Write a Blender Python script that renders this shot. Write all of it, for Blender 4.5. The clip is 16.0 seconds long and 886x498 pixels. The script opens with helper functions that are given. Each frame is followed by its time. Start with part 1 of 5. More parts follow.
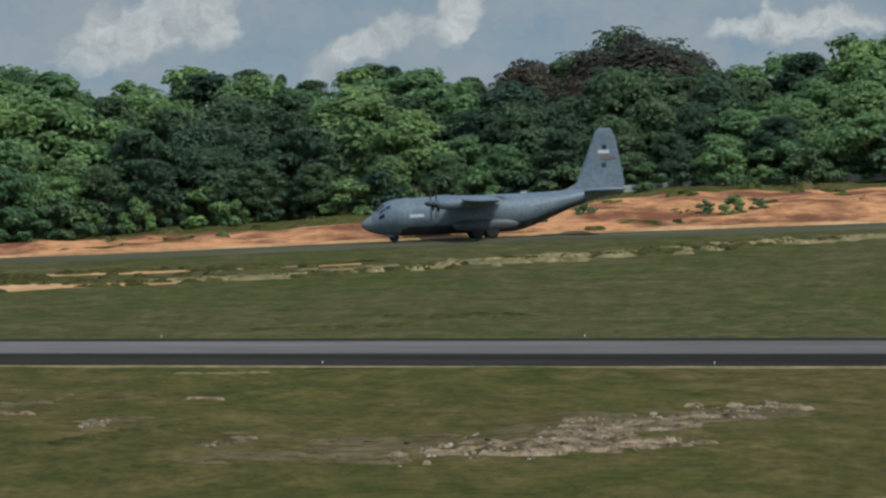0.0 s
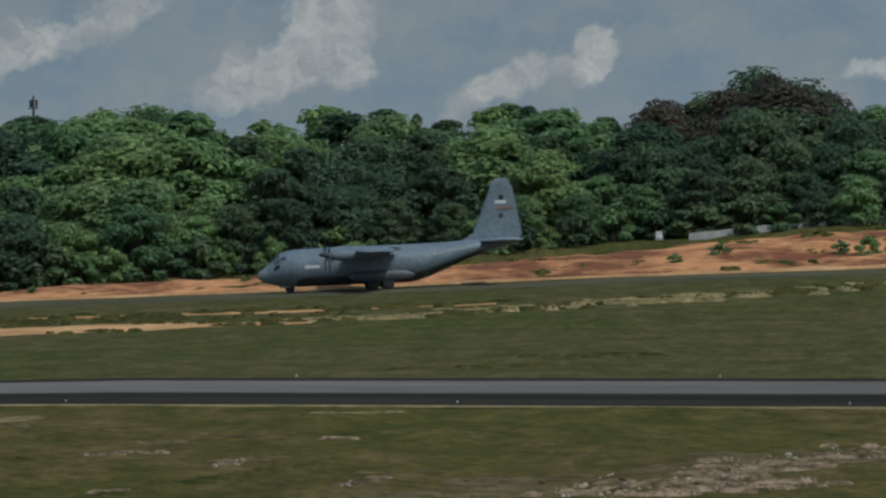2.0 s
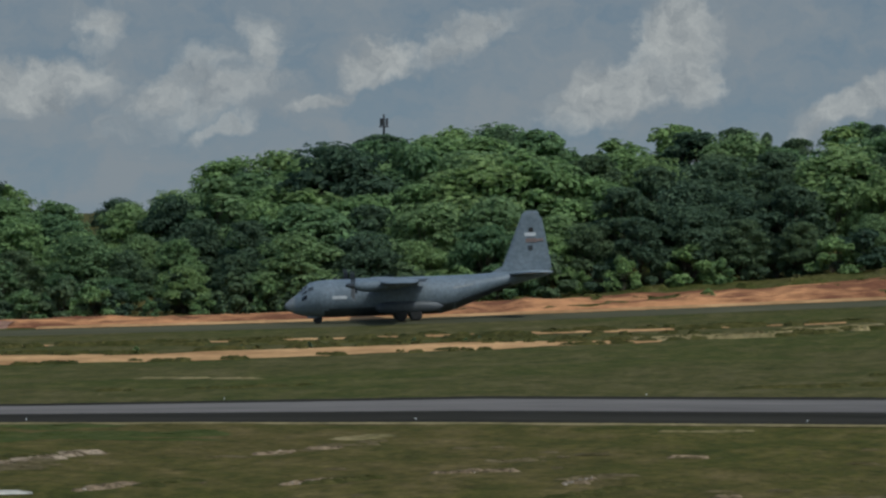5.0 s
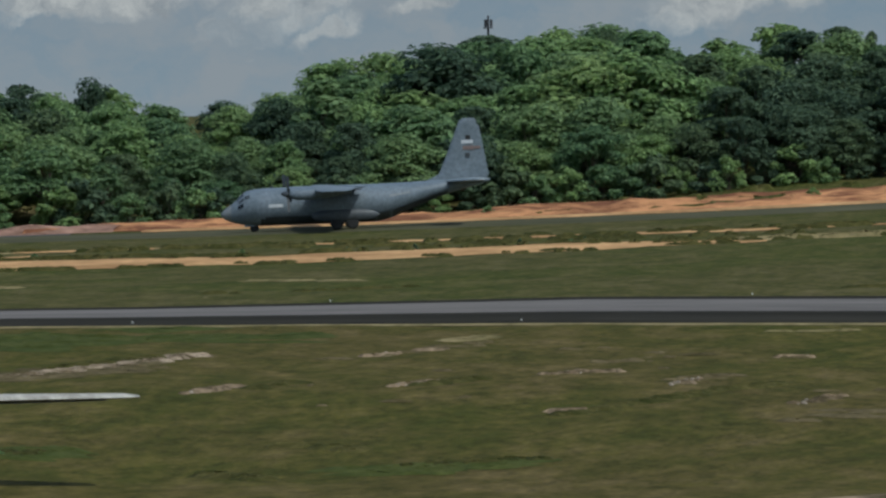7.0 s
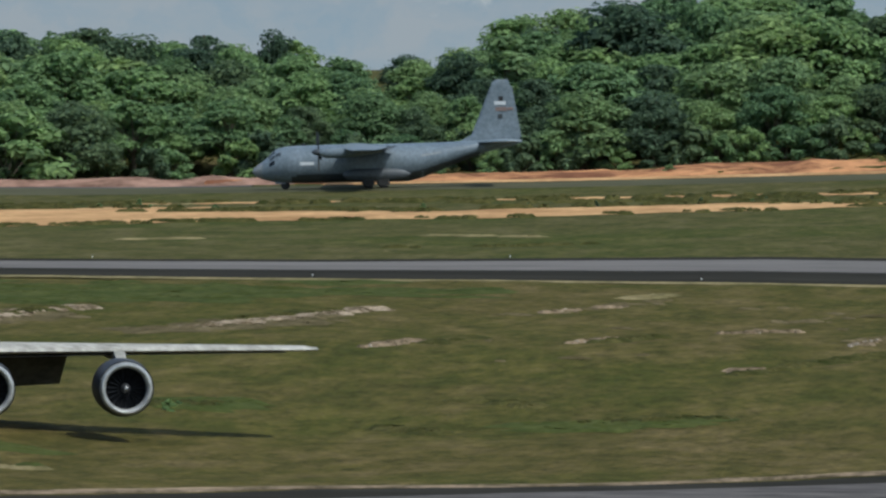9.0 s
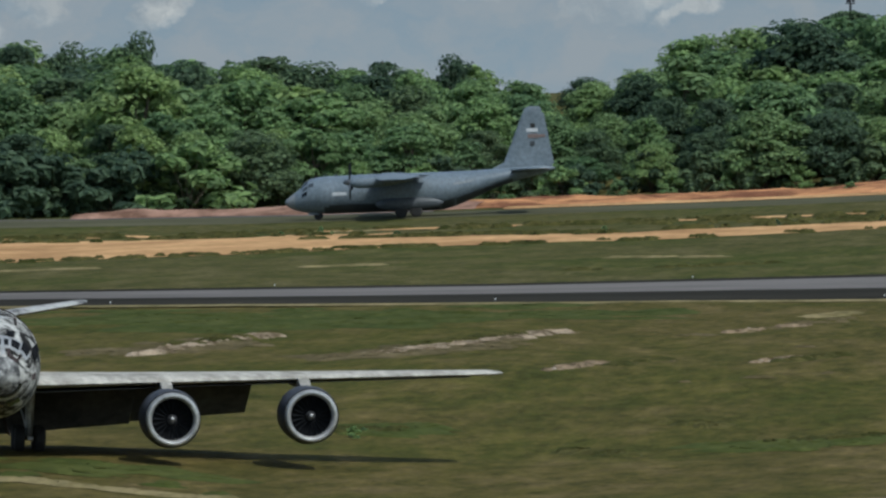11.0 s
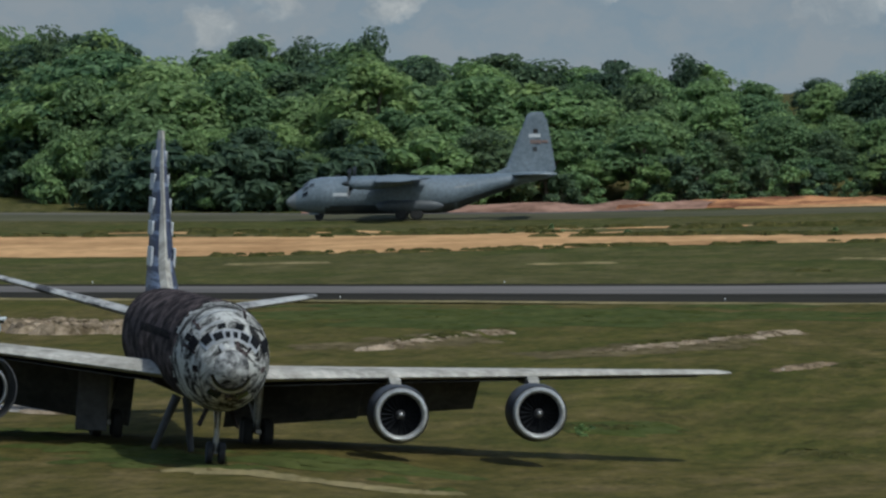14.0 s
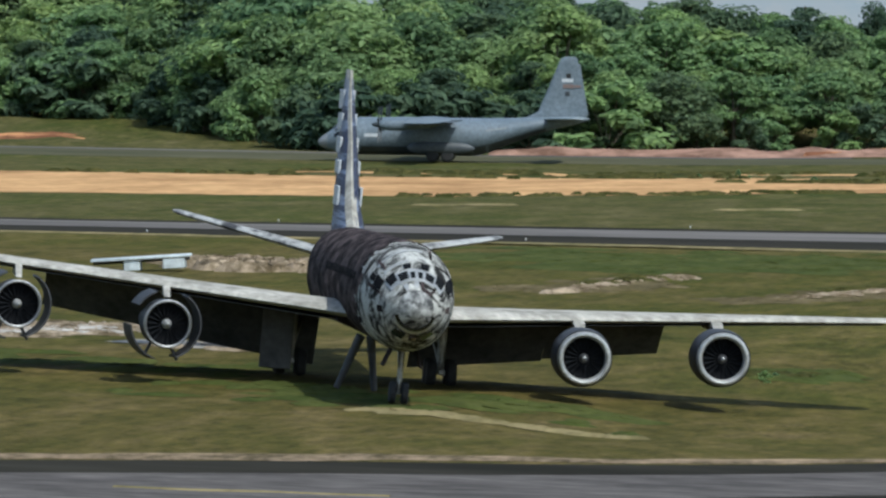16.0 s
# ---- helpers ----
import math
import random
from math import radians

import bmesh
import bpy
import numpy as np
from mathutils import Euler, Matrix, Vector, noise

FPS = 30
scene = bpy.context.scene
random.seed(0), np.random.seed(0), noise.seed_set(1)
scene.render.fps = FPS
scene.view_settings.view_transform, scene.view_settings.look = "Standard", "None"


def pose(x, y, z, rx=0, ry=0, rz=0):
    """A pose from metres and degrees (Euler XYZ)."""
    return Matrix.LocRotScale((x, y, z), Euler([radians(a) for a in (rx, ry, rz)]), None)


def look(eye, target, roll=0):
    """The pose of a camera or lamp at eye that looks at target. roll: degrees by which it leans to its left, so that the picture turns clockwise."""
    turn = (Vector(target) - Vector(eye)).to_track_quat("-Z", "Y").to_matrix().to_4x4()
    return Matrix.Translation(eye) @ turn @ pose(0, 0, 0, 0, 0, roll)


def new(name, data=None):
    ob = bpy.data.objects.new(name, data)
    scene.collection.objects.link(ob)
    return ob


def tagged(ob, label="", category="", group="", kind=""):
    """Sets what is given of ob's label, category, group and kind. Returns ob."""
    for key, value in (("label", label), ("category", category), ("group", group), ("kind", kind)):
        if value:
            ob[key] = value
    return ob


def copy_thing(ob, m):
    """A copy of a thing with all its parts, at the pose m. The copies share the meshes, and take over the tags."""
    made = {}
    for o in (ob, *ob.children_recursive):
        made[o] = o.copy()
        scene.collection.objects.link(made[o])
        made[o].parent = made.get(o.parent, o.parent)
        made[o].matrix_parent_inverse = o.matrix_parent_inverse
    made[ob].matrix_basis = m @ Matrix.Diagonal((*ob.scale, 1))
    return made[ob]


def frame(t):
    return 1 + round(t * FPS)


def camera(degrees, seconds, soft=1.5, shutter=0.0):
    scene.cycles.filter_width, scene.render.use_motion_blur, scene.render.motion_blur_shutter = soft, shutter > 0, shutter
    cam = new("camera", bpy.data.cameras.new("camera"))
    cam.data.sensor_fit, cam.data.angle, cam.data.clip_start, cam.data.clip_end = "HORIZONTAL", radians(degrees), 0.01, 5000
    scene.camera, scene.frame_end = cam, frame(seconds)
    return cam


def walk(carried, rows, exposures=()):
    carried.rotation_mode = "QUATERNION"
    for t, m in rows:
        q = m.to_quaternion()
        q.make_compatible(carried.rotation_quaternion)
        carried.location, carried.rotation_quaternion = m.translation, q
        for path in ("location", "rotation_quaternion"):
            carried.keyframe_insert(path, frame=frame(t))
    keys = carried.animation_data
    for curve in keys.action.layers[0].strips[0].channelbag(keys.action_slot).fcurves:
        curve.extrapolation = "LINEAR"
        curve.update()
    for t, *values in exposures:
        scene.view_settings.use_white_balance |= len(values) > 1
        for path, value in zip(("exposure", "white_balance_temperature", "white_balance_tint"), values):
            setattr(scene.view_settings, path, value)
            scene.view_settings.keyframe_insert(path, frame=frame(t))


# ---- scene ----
EYE = 16.5
# seconds, turn to the left, tilt and lean in degrees
PATH = [
    (0.0, -0.000, -1.100, -0.282),
    (0.5, 0.211, -1.154, -0.236),
    (1.0, 0.307, -0.880, -0.193),
    (1.5, 0.586, -0.726, -0.194),
    (2.0, 0.971, -0.810, -0.184),
    (2.5, 1.295, -0.950, -0.182),
    (3.0, 1.632, -1.057, -0.140),
    (3.5, 1.969, -1.116, -0.124),
    (4.0, 2.407, -1.069, -0.084),
    (4.5, 3.153, -0.757, -0.107),
    (4.7, 3.326, -0.646, -0.079),
    (6.8, 4.202, -1.323, -0.642),
    (7.0, 4.249, -1.376, -0.504),
    (7.5, 4.596, -1.312, -0.643),
    (8.0, 4.980, -1.071, 0.302),
    (8.5, 5.121, -1.334, 0.256),
    (9.0, 5.548, -1.690, 0.415),
    (9.2, 5.876, -1.679, 0.542),
    (11.3, 6.893, -1.470, -0.746),
    (11.5, 6.953, -1.093, -0.524),
    (12.0, 7.973, -1.183, -0.065),
    (12.2, 7.895, -1.251, 0.001),
    (12.5, 7.492, -1.304, 0.100),
    (12.7, 7.360, -1.643, 0.008),
    (12.8, 7.349, -1.893, -0.038),
    (13.0, 7.659, -2.100, -0.130),
    (13.3, 8.396, -1.903, -0.126),
    (13.5, 8.515, -1.738, -0.124),
    (14.0, 8.514, -1.526, 0.039),
    (14.5, 8.692, -1.634, 0.583),
    (15.0, 8.923, -1.721, 0.974),
    (15.5, 9.370, -2.005, 1.003),
    (16.0, 9.848, -1.952, 1.005),
]


def aim(turn, tilt, lean):
    return (Matrix.Translation((0, 0, EYE)) @ Matrix.Rotation(radians(turn), 4, "Z")
            @ Matrix.Rotation(radians(90 + tilt), 4, "X") @ Matrix.Rotation(radians(lean), 4, "Z"))


TINT = 3.0
EXPOSED = [(t, e - 0.02) for t, e in ((0, -0.2), (0.5, -0.06), (1, -0.55), (1.5, -0.75), (2, -0.68), (2.5, -0.6), (3, -0.6), (4, -0.52), (4.5, -0.66), (7, -0.48), (7.5, -0.56), (8, -0.7), (8.5, -0.68), (9, -0.12), (11.5, -0.4), (12, -0.62), (12.5, -0.55), (13, 0.05), (13.5, -0.1), (14, -0.44), (14.5, -0.38), (15, -0.24), (15.5, 0.06), (16, 0.14))]
cam = camera(6.365, 16.0, soft=2.5)
walk(cam, [(t, aim(a, b, c)) for t, a, b, c in PATH], exposures=[(t, e, 5850, TINT) for t, e in EXPOSED])

# ---- light ----
SUN_UP, SUN_SIDE = 54, 132   # elevation; compass turn of the sun, degrees
world = bpy.data.worlds.new("world")
scene.world = world
world.use_nodes = True
wn = world.node_tree.nodes
sky = wn.new("ShaderNodeTexSky")
sky.sky_type = "NISHITA"
sky.sun_disc = False
sky.sun_elevation = radians(SUN_UP)
sky.sun_rotation = radians(SUN_SIDE)
sky.air_density, sky.dust_density = 1.2, 2.0
wn["Background"].inputs["Strength"].default_value = 0.14
world.node_tree.links.new(sky.outputs[0], wn["Background"].inputs["Color"])
sun = new("sun", bpy.data.lights.new("sun", "SUN"))
sun.data.energy, sun.data.angle, sun.data.color = 3.1, radians(1.0), (1.0, 0.95, 0.87)
sun_way = Vector((math.sin(radians(SUN_SIDE)) * math.cos(radians(SUN_UP)),
                  math.cos(radians(SUN_SIDE)) * math.cos(radians(SUN_UP)), math.sin(radians(SUN_UP))))
sun.matrix_basis = look(sun_way * 100, (0, 0, 0))


# ---- materials ----
def ramp(nt, fac, stops):
    node = nt.nodes.new("ShaderNodeValToRGB")
    els = node.color_ramp.elements
    while len(els) < len(stops):
        els.new(0.5)
    for e, (p, c) in zip(els, stops):
        e.position, e.color = p, (*c, 1)
    nt.links.new(fac, node.inputs[0])
    return node.outputs[0]


def tex_noise(nt, vec, scale, detail=4, rough=0.6, stretch=None):
    if stretch:
        mp = nt.nodes.new("ShaderNodeMapping")
        mp.inputs["Scale"].default_value = stretch
        nt.links.new(vec, mp.inputs[0])
        vec = mp.outputs[0]
    n = nt.nodes.new("ShaderNodeTexNoise")
    n.inputs["Scale"].default_value, n.inputs["Detail"].default_value, n.inputs["Roughness"].default_value = scale, detail, rough
    nt.links.new(vec, n.inputs["Vector"])
    return n.outputs["Fac"]


def mix(nt, fac, a, b, mode="MIX"):
    n = nt.nodes.new("ShaderNodeMix")
    n.data_type, n.blend_type = "RGBA", mode
    for sock, v in ((n.inputs[0], fac), (n.inputs[6], a), (n.inputs[7], b)):
        if isinstance(v, bpy.types.NodeSocket):
            nt.links.new(v, sock)
        elif isinstance(v, tuple):
            sock.default_value = (*v, 1)
        else:
            sock.default_value = v
    return n.outputs[2]


def blank(name, rough=0.7, metal=0.0):
    m = bpy.data.materials.new(name)
    m.use_nodes = True
    b = m.node_tree.nodes["Principled BSDF"]
    b.inputs["Roughness"].default_value, b.inputs["Metallic"].default_value = rough, metal
    b.inputs["Specular IOR Level"].default_value = 0.05 if rough > 0.8 else 0.5
    return m, m.node_tree, b


def coords(nt, kind="Object"):
    return nt.nodes.new("ShaderNodeTexCoord").outputs[kind]


def bump(nt, b, height, strength, dist):
    n = nt.nodes.new("ShaderNodeBump")
    n.inputs["Strength"].default_value, n.inputs["Distance"].default_value = strength, dist
    nt.links.new(height, n.inputs["Height"])
    nt.links.new(n.outputs[0], b.inputs["Normal"])


def surface(name, dark, light, big=0.5, fine=6.0, rough=0.7, metal=0.0, relief=0.15, depth=0.02, stretch=None, lo=0.35, hi=0.65):
    """A worn surface: two colours mixed by coarse stains and fine grain."""
    m, nt, b = blank(name, rough, metal)
    v = coords(nt)
    a = tex_noise(nt, v, big, 5, 0.65, stretch)
    c = tex_noise(nt, v, fine, 4, 0.6, stretch)
    base = ramp(nt, a, [(lo, dark), (hi, light)])
    grain = ramp(nt, c, [(0.3, (0.74, 0.74, 0.74)), (0.7, (1.12, 1.12, 1.12))])
    nt.links.new(mix(nt, 1.0, base, grain, "MULTIPLY"), b.inputs["Base Color"])
    bump(nt, b, c, relief, depth)
    return m


def foliage(name, dark, light):
    m, nt, b = blank(name, 0.65)
    b.inputs["Specular IOR Level"].default_value = 0.25
    oi = nt.nodes.new("ShaderNodeObjectInfo")
    geo = nt.nodes.new("ShaderNodeNewGeometry")
    isl = geo.outputs["Random Per Island"]
    base = ramp(nt, isl, [(0.0, dark), (0.6, light), (1.0, tuple(min(1, c * 1.35) for c in light))])
    tint = ramp(nt, oi.outputs["Random"], [(0.0, (0.62, 0.72, 0.74)), (0.35, (0.88, 0.94, 0.92)), (0.7, (1.05, 1.08, 0.95)), (1.0, (1.18, 1.16, 0.95))])
    col = mix(nt, 1.0, base, tint, "MULTIPLY")
    nt.links.new(col, b.inputs["Base Color"])
    tr = nt.nodes.new("ShaderNodeBsdfTranslucent")
    nt.links.new(col, tr.inputs[0])
    ms = nt.nodes.new("ShaderNodeMixShader")
    ms.inputs[0].default_value = 0.5
    nt.links.new(b.outputs[0], ms.inputs[1])
    nt.links.new(tr.outputs[0], ms.inputs[2])
    nt.links.new(ms.outputs[0], nt.nodes["Material Output"].inputs[0])
    return m


def grass_material():
    """Rough airfield grass: green and straw-brown patches, streaks and tufts, with worn earth showing through."""
    m, nt, b = blank("airfield_grass", 0.9)
    v = coords(nt)
    big = tex_noise(nt, v, 0.03, 6, 0.65, (1.0, 0.4, 1.0))
    mid = tex_noise(nt, v, 0.3, 7, 0.72, (1.0, 0.3, 1.0))
    fine = tex_noise(nt, v, 1.1, 8, 0.8, (1.0, 0.33, 1.0))
    green = ramp(nt, mid, [(0.32, (0.041, 0.05, 0.0095)), (0.47, (0.068, 0.067, 0.0145)), (0.58, (0.094, 0.082, 0.021)), (0.72, (0.14, 0.11, 0.042))])
    dry = ramp(nt, mid, [(0.32, (0.057, 0.054, 0.0135)), (0.5, (0.091, 0.075, 0.022)), (0.68, (0.15, 0.112, 0.047))])
    lush = ramp(nt, big, [(0.4, (0, 0, 0)), (0.55, (1, 1, 1))])
    col = mix(nt, lush, green, dry)
    # the field beyond the runway is greener
    sep = nt.nodes.new("ShaderNodeSeparateXYZ")
    nt.links.new(v, sep.inputs[0])
    field = nt.nodes.new("ShaderNodeMapRange")
    field.inputs[1].default_value, field.inputs[2].default_value = 505.0, 545.0
    nt.links.new(sep.outputs[1], field.inputs[0])
    col = mix(nt, field.outputs[0], col, mix(nt, 1.0, col, (0.89, 1.0, 1.1), "MULTIPLY"))
    earth = ramp(nt, tex_noise(nt, v, 0.4, 8, 0.8, (1.0, 0.16, 1.0)), [(0.65, (0, 0, 0)), (0.73, (0.8, 0.8, 0.8))])
    col = mix(nt, earth, col, (0.3, 0.22, 0.13))
    grain = ramp(nt, fine, [(0.34, (0.5, 0.53, 0.5)), (0.5, (1.0, 1.0, 1.0)), (0.68, (1.5, 1.44, 1.38))])
    nt.links.new(mix(nt, 1.0, col, grain, "MULTIPLY"), b.inputs["Base Color"])
    bump(nt, b, fine, 0.6, 0.25)
    return m


GRASS = grass_material()
ASPHALT_OLD = surface("old_grey_asphalt", (0.11, 0.1, 0.092), (0.18, 0.163, 0.149), 0.06, 0.7, 0.95, 0, 0.2, 0.02, (0.2, 1, 1))
ASPHALT_DARK = surface("dark_asphalt", (0.019, 0.017, 0.012), (0.04, 0.036, 0.027), 0.1, 0.9, 0.95, 0, 0.2, 0.02, (0.2, 1, 1))
ASPHALT_NEAR = surface("worn_grey_asphalt", (0.075, 0.067, 0.062), (0.15, 0.133, 0.122), 0.5, 2.0, 0.95, 0, 0.3, 0.03, (0.3, 0.7, 1), 0.36, 0.66)
ASPHALT_TAXI = surface("taxiway_asphalt", (0.068, 0.068, 0.038), (0.12, 0.112, 0.066), 0.12, 0.8, 0.95, 0, 0.2, 0.02, (0.25, 1, 1))
SAND = surface("orange_sand", (0.34, 0.185, 0.08), (0.62, 0.37, 0.17), 0.16, 1.2, 0.95, 0, 0.5, 0.3, (0.7, 0.25, 1), 0.32, 0.62)
LATERITE = surface("red_laterite_earth", (0.2, 0.085, 0.045), (0.6, 0.29, 0.13), 0.22, 0.9, 0.95, 0, 0.9, 0.7, (0.5, 0.5, 1.6), 0.42, 0.58)
RUBBLE = surface("pale_dry_earth", (0.09, 0.07, 0.038), (0.37, 0.27, 0.175), 0.8, 3.5, 0.95, 0, 0.8, 0.3, (0.8, 0.3, 1), 0.38, 0.66)
PAINT_WHITE = surface("worn_white_paint", (0.55, 0.55, 0.52), (0.75, 0.75, 0.72), 0.2, 2, 0.7)
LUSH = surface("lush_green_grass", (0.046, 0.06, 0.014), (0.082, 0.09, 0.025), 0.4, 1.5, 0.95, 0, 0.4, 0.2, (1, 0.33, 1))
PINK_EARTH = surface("dull_pink_earth", (0.16, 0.09, 0.06), (0.42, 0.25, 0.18), 0.3, 1.0, 0.95, 0, 0.8, 0.4, (0.5, 0.3, 1.4), 0.38, 0.62)
TUFT = surface("rough_grass_tufts", (0.035, 0.04, 0.011), (0.1, 0.088, 0.03), 0.5, 2.5, 0.95, 0, 0.5, 0.2)
BROWN_EARTH = surface("brown_worn_earth", (0.075, 0.062, 0.026), (0.16, 0.125, 0.065), 0.5, 2.5, 0.95, 0, 0.6, 0.2, (0.8, 0.3, 1))
PALE_EARTH = surface("pale_pinkish_earth", (0.12, 0.09, 0.052), (0.43, 0.335, 0.235), 1.1, 3.0, 0.95, 0, 0.7, 0.3, (0.8, 0.3, 1), 0.4, 0.62)
WHITE_EARTH = surface("white_dusty_earth", (0.3, 0.27, 0.23), (0.62, 0.57, 0.5), 0.6, 3.0, 0.95, 0, 0.5, 0.2, (0.8, 0.3, 1))
STRAW = surface("straw_grass", (0.14, 0.12, 0.052), (0.3, 0.24, 0.12), 0.3, 1.5, 0.95, 0, 0.4, 0.1, (1, 0.33, 1))
LEAF = foliage("broad_leaves", (0.118, 0.183, 0.09), (0.23, 0.325, 0.145))
# leaf green lightened to stand in for haze over the far trees
LEAF_HAZED = foliage("hazed_leaves", (0.135, 0.195, 0.086), (0.255, 0.338, 0.15))
LEAF_DARK = foliage("dark_leaves", (0.066, 0.103, 0.066), (0.128, 0.178, 0.102))
LEAF_BROWN = foliage("purple_brown_leaves", (0.055, 0.049, 0.042), (0.112, 0.095, 0.074))
BARK = surface("grey_bark", (0.07, 0.055, 0.04), (0.2, 0.17, 0.13), 0.8, 5, 0.9, 0, 0.5, 0.05)
GREY = surface("matt_grey_aircraft_paint", (0.135, 0.168, 0.196), (0.18, 0.216, 0.246), 0.4, 3, 0.42, 0, 0.03, 0.01)
GREY.node_tree.nodes["Principled BSDF"].inputs["Specular IOR Level"].default_value = 0.35
# aircraft grey darkened for the shade under the wing
GREY_SHADED = surface("shaded_grey_paint", (0.05, 0.058, 0.066), (0.085, 0.096, 0.105), 0.5, 3, 0.5, 0, 0.05, 0.01)
# base colour lightened to suggest sky mirrored in the panes
CANOPY = surface("glass_lightened_for_sky", (0.05, 0.06, 0.068), (0.075, 0.085, 0.095), 1, 5, 0.15)
# also darkens the transport's belly and wing undersides in place of shade
GREY_DARK = surface("dark_grey_paint", (0.03, 0.035, 0.04), (0.06, 0.068, 0.075), 0.5, 3, 0.5)
RADOME = surface("light_grey_radome", (0.2, 0.215, 0.22), (0.25, 0.26, 0.265), 0.5, 3, 0.5)
RUBBER = surface("black_rubber", (0.012, 0.012, 0.012), (0.025, 0.025, 0.025), 2, 10, 0.8)
STEEL = surface("dull_steel", (0.2, 0.2, 0.2), (0.4, 0.4, 0.4), 1, 8, 0.4, 0.8)
MARK_WHITE = surface("white_marking", (0.5, 0.52, 0.54), (0.62, 0.64, 0.65), 2, 8, 0.5)
MARK_RED = surface("faded_orange_marking", (0.17, 0.13, 0.12), (0.23, 0.155, 0.13), 2, 8, 0.5)
BURNT = surface("burnt_fuselage_skin", (0.014, 0.011, 0.011), (0.14, 0.107, 0.105), 1.1, 3.2, 0.9, 0.0, 0.8, 0.1, (0.5, 1.2, 1.2), 0.42, 0.68)
NOSE_SKIN = surface("scorched_bare_metal", (0.024, 0.023, 0.022), (0.52, 0.515, 0.48), 0.75, 5, 0.85, 0.0, 0.5, 0.08, (0.8, 0.9, 1.0), 0.43, 0.58)
for node in list(NOSE_SKIN.node_tree.nodes):
    if node.type == "TEX_NOISE":
        node.inputs["Distortion"].default_value = 2.4
WING_SKIN = surface("weathered_white_wing", (0.26, 0.245, 0.21), (0.52, 0.49, 0.43), 0.7, 3, 0.88, 0.0, 0.1, 0.01)
# dark grey for wing undersides, flaps and gear door
WING_UNDER = surface("dark_wing_underside", (0.08, 0.08, 0.083), (0.145, 0.142, 0.143), 0.4, 3, 0.9)
FIN_SKIN = surface("peeling_fin_paint", (0.03, 0.036, 0.07), (0.17, 0.2, 0.27), 0.8, 2.5, 0.55, 0.1, 0.2, 0.02, (0.1, 0.6, 1.5), 0.5, 0.54)
COWL = surface("dark_engine_cowl", (0.03, 0.03, 0.033), (0.065, 0.065, 0.07), 0.8, 4, 0.6, 0.0)
PALE_SHEET = surface("pale_faded_sheet", (0.4, 0.44, 0.46), (0.6, 0.64, 0.64), 0.5, 3, 0.6)
RADOME_WORN = surface("scorched_radome", (0.05, 0.05, 0.05), (0.4, 0.4, 0.385), 1.5, 6, 0.7, 0, 0.4, 0.05, None, 0.42, 0.6)
TAIL_SKIN = surface("worn_pale_tailplane", (0.07, 0.07, 0.075), (0.4, 0.4, 0.39), 0.9, 3, 0.85, 0.0, 0.2, 0.02, None, 0.36, 0.52)
ROCK = surface("pale_stones", (0.16, 0.13, 0.09), (0.44, 0.37, 0.29), 0.8, 4, 0.95)
LIP = surface("bright_inlet_lip", (0.36, 0.36, 0.35), (0.53, 0.53, 0.51), 1, 6, 0.4, 0.4)
FAN = surface("dark_fan_blades", (0.008, 0.0085, 0.01), (0.015, 0.016, 0.018), 2, 9, 0.95)
GLASS = surface("dark_cockpit_glass", (0.006, 0.007, 0.008), (0.012, 0.013, 0.015), 1, 5, 0.12)
CONCRETE = surface("pale_concrete", (0.3, 0.3, 0.28), (0.42, 0.41, 0.38), 0.5, 4, 0.9)



